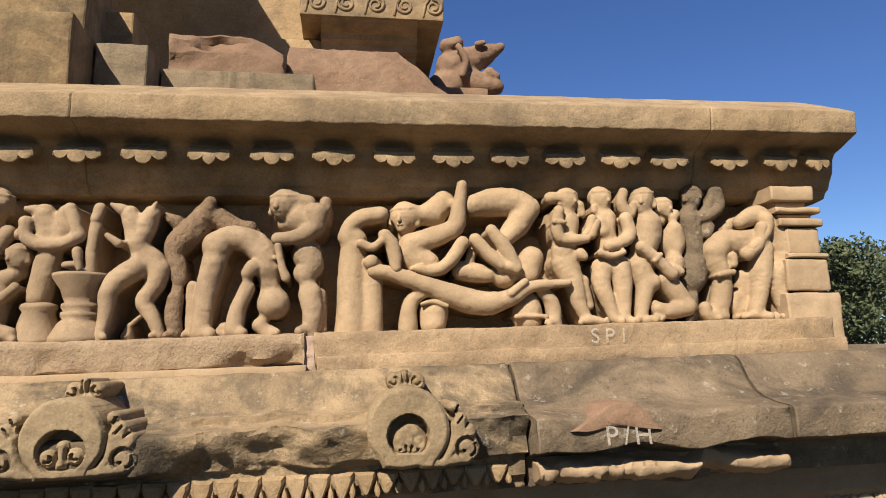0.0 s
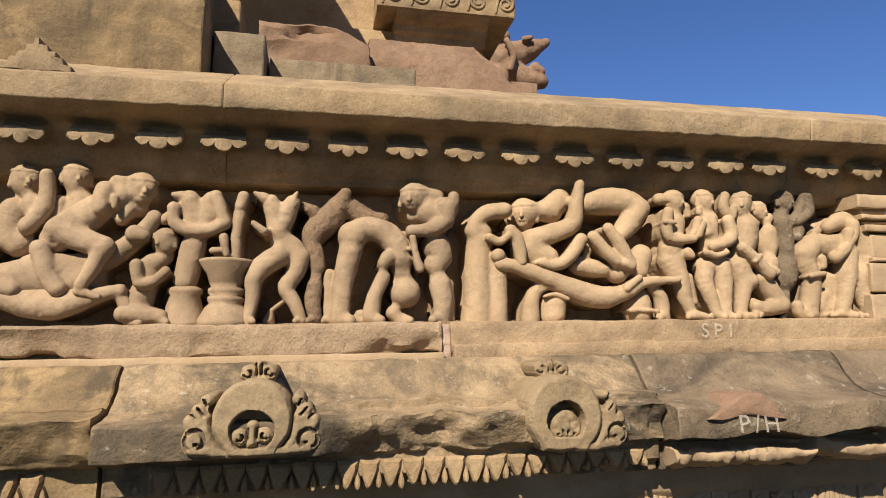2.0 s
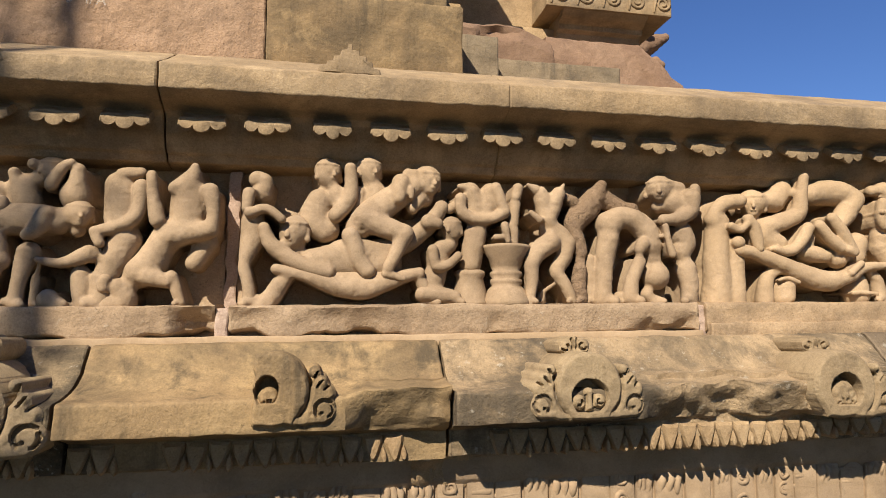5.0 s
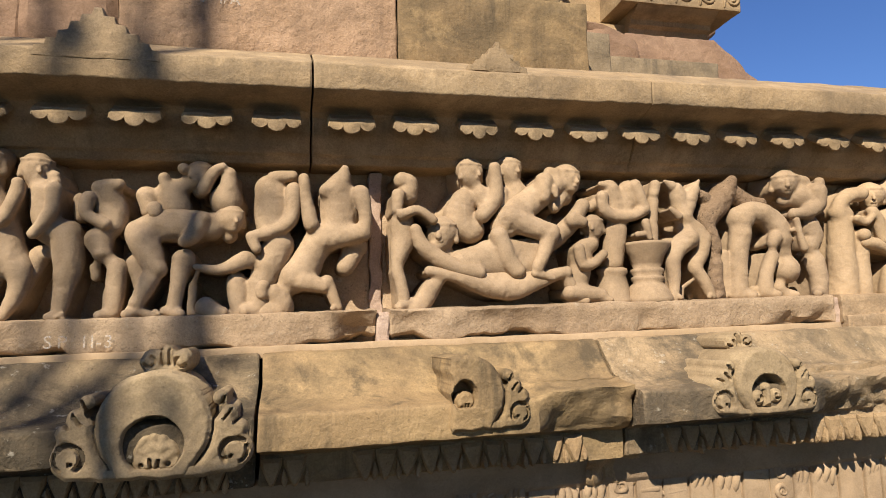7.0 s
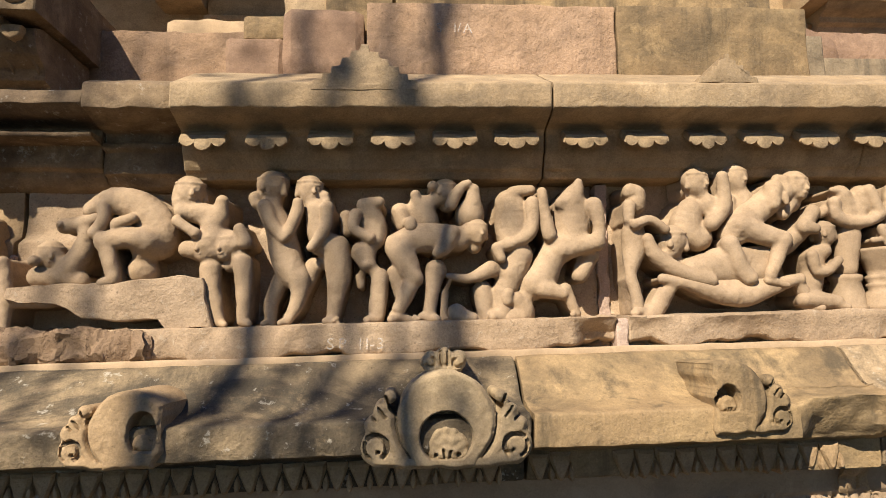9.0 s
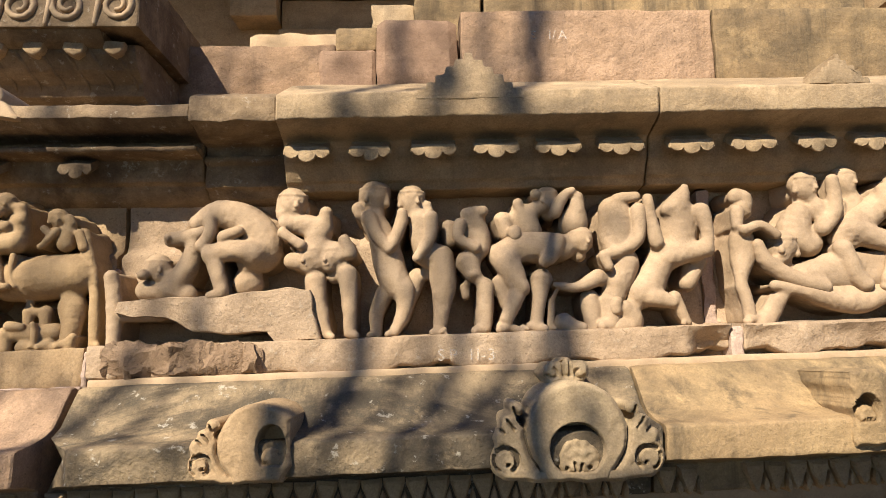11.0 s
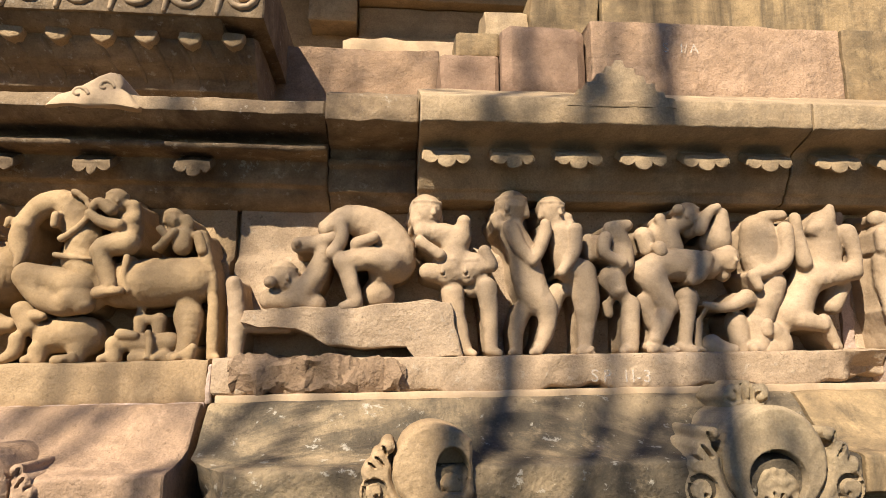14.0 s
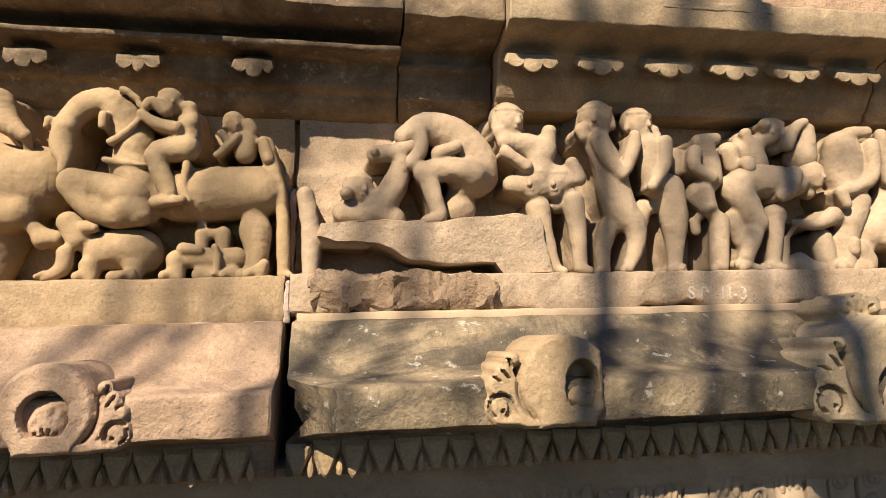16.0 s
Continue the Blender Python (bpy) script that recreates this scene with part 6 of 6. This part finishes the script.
big("shrine_plinth", "red sandstone plinth carrying the beast", "stone block", 0.20, 0.85, 4.0, 4.8, 2.3, 3.30, RED, step=0.06)
big("shrine_plinth", "sandstone terrace of the temple platform", "wall", -5.6, 1.55, 3.3, 5.0, 0.0, 2.6, BUFF, step=0.12)

# ---- painted marks ----
PAINT = bpy.data.materials.new("faded_white_paint")
PAINT.use_nodes = True
pn = PAINT.node_tree.nodes
pn["Principled BSDF"].inputs["Base Color"].default_value = (0.72, 0.66, 0.58, 1)
pn["Principled BSDF"].inputs["Roughness"].default_value = 0.9
pt, pr = pn.new("ShaderNodeTexNoise"), pn.new("ShaderNodeMapRange")
pt.inputs["Scale"].default_value, pt.inputs["Detail"].default_value = 90.0, 5.0
pr.inputs["From Min"].default_value, pr.inputs["From Max"].default_value, pr.inputs["To Max"].default_value = 0.40, 0.66, 0.5
PAINT.node_tree.links.new(pt.outputs["Fac"], pr.inputs["Value"])
PAINT.node_tree.links.new(pr.outputs["Result"], pn["Principled BSDF"].inputs["Alpha"])


def painted(text, x, y, z, height, lean=0.0):
    top = empty("painted_mark", x, y, z)
    tagged(top, "faded white painted letters on the stone", "painted mark")
    for letter in text:
        if letter != " ":
            cu = bpy.data.curves.new("letter", "FONT")
            cu.body, cu.size, cu.extrude = letter, height * 1.35, 0.0006
            probe = new("probe", cu)
            me = bpy.data.meshes.new_from_object(probe.evaluated_get(bpy.context.evaluated_depsgraph_get()))
            bpy.data.objects.remove(probe)
            me.materials.append(PAINT)
            ob = new("letter", me)
            ob.matrix_world = pose(x, y, z, 90 + lean, 0, 0)
            under(top, ob)
        x += height * (0.95 if letter not in " 1/-" else 0.55)


painted("SP 11-3", -2.600, 2.0445, 1.532, 0.036)
painted("S 1/A", -2.258, 2.225, 2.622, 0.036)
painted("SP1", 0.735, 2.041, 1.622, 0.048)
painted("P/H", 0.650, 1.733, 1.350, 0.052, -10)

# ---- tree that shades the west end ----
BARK = stone("grey_bark", (0.22, 0.17, 0.12), (0.16, 0.12, 0.085), (0.08, 0.06, 0.045), 0.5, seed=13.0)
tree = empty("bare_tree", -6.67, -3.10, 0.0)
tagged(tree, "sparse-leaved tree standing before the wall", "tree")


def branch(verts, faces, p, d, length, r, level):
    pts = [(*p, r)]
    n = 6
    for k in range(1, n + 1):
        d = (d + noise.noise_vector(p * 1.3 + Vector((level, k, 0))) * 0.10).normalized()
        p = p + d * length / n
        pts.append((*p, r * (1 - 0.6 * k / n)))
        if level < 3 and k in (3, 5):
            side = Vector((random.uniform(-1, 1), random.uniform(-0.5, 0.5), random.uniform(0.2, 1.0))).normalized()
            branch(verts, faces, p.copy(), (d * 0.55 + side * 0.8).normalized(), length * random.uniform(0.38, 0.6), r * (1 - 0.6 * k / n) * 0.55, level + 1)
    tube(verts, faces, pts, 6)


random.seed(5)
tv, tf = [], []
tube(tv, tf, [(-6.67, -3.1, 0, 0.24), (-6.64, -3.08, 1.8, 0.2), (-6.67, -3.0, 3.9, 0.16), (-6.57, -2.95, 5.25, 0.12)], 12)
trunk = mesh_object("trunk", tv, tf, BARK)
under(tree, trunk)
tv, tf = [], []
for end in ((-8.27, -2.95, 6.0), (-4.95, -2.9, 6.02)):
    tube(tv, tf, [(-6.57, -2.95, 5.15, 0.09), ((-6.57 + end[0]) / 2, -2.95, 5.75, 0.07), (*end, 0.03)], 8)
for x, r, dx in ((-7.15, 0.022, 0.0), (-7.0, 0.024, 0.02), (-6.87, 0.02, -0.03), (-6.55, 0.027, 0.03), (-6.37, 0.022, -0.02), (-5.93, 0.046, -0.05), (-5.79, 0.022, 0.05), (-5.66, 0.032, -0.06), (-5.50, 0.024, 0.04), (-5.36, 0.024, -0.05), (-5.20, 0.040, -0.12)):
    branch(tv, tf, Vector((x, -2.95 + random.uniform(-0.1, 0.1), 5.80 + 0.12 * abs(x + 6.57))), Vector((dx, 0, 1)).normalized(), random.uniform(2.6, 3.3), r, 2)
under(tree, mesh_object("bough", tv, tf, BARK))

# ---- distant trees, and an unseen row added to block sky ----
LEAF = bpy.data.materials.new("foliage")
LEAF.use_nodes = True
ln = LEAF.node_tree.nodes
ln["Principled BSDF"].inputs["Roughness"].default_value = 0.7
rnd, mixer = ln.new("ShaderNodeNewGeometry"), ln.new("ShaderNodeMix")
mixer.data_type = "RGBA"
mixer.inputs[6].default_value, mixer.inputs[7].default_value = (0.038, 0.054, 0.02, 1), (0.09, 0.11, 0.048, 1)
LEAF.node_tree.links.new(rnd.outputs["Random Per Island"], mixer.inputs[0])
LEAF.node_tree.links.new(mixer.outputs[2], ln["Principled BSDF"].inputs["Base Color"])


def far_tree(x, y, height, spread, seed, leaves=150, leaf=0.16):
    r = random.Random(seed)
    top = empty("leafy_tree", x, y, 0)
    tagged(top, "dense green leafy tree, distant or in the unseen added row", "tree", "trees in the distance")
    v, f = [], []
    tube(v, f, [(x, y, 0, 0.35), (x + 0.1, y, height * 0.3, 0.26), (x, y, height * 0.6, 0.14)], 8)
    for k in range(5):
        a = k * 1.3
        tube(v, f, [(x, y, height * 0.35, 0.14), (x + spread * 0.5 * math.cos(a), y + spread * 0.5 * math.sin(a), height * 0.65, 0.05)], 6)
    under(top, mesh_object("trunk", v, f, BARK))
    v, f = [], []
    clumps = [(Vector((r.gauss(0, spread * 0.42), r.gauss(0, spread * 0.42), height * r.uniform(0.35, 0.92))), r.uniform(0.5, 1.1) * spread * 0.32) for _ in range(34)]
    for c, s in clumps:
        for _ in range(leaves):
            d = Vector((r.gauss(0, 1), r.gauss(0, 1), r.gauss(0, 1))).normalized() * s * r.uniform(0.6, 1.05)
            p = Vector((x, y, 0)) + c + d
            u = Vector((r.gauss(0, 1), r.gauss(0, 1), r.gauss(0, 1))).normalized() * leaf
            w = u.cross(Vector((r.gauss(0, 1), r.gauss(0, 1), r.gauss(0, 1)))).normalized() * leaf * 0.5
            k = len(v)
            v += [p - u, p + w, p + u, p - w]
            f.append((k, k + 1, k + 2, k + 3))
    under(top, mesh_object("crown", v, f, LEAF, smooth=False))


for x, y, h, s, k in ((17.5, 24, 6.6, 2.6, 1), (21, 27, 7.4, 3.0, 2), (25, 26, 6.8, 3.0, 3), (19.5, 33, 8.2, 3.4, 4), (29, 31, 7.8, 3.2, 5)):
    far_tree(x, y, h * 0.93, s, k, 380, 0.095)
tv, tf = [], []
r = random.Random(8)
for _ in range(150):
    d = Vector((r.gauss(0, 1), r.gauss(0, 1), r.gauss(0, 1))).normalized() * r.random() ** 0.4
    p = Vector((-6.22 + 1.25 * d.x, -2.8 + 0.8 * d.y, 6.85 + 1.4 * d.z))
    u = Vector((r.gauss(0, 0.6), r.gauss(0, 0.6), r.gauss(0, 1))).normalized() * 0.055
    w = u.cross(Vector((r.gauss(0, 1), r.gauss(0, 1), r.gauss(0, 1)))).normalized() * 0.024
    k = len(tv)
    tv += [p - u, p + w, p + u, p - w]
    tf.append((k, k + 1, k + 2, k + 3))
for _ in range(75):
    d = Vector((r.gauss(0, 1), r.gauss(0, 1), r.gauss(0, 1))).normalized() * r.random() ** 0.5
    p = Vector((-5.42 + 0.46 * d.x, -2.95 + 0.3 * d.y, 6.46 + 0.27 * d.z))
    u = Vector((r.gauss(0, 0.6), r.gauss(0, 0.6), r.gauss(0, 1))).normalized() * 0.055
    w = u.cross(Vector((r.gauss(0, 1), r.gauss(0, 1), r.gauss(0, 1)))).normalized() * 0.024
    k = len(tv)
    tv += [p - u, p + w, p + u, p - w]
    tf.append((k, k + 1, k + 2, k + 3))
under(tree, mesh_object("crown", tv, tf, LEAF, smooth=False))
# Unseen row behind the camera, added to block low sky and deepen the shade.
for i in range(12):
    far_tree(-28 + 4.8 * i, -16 - 2.5 * (i % 2), 17.0, 5.6, 20 + i)
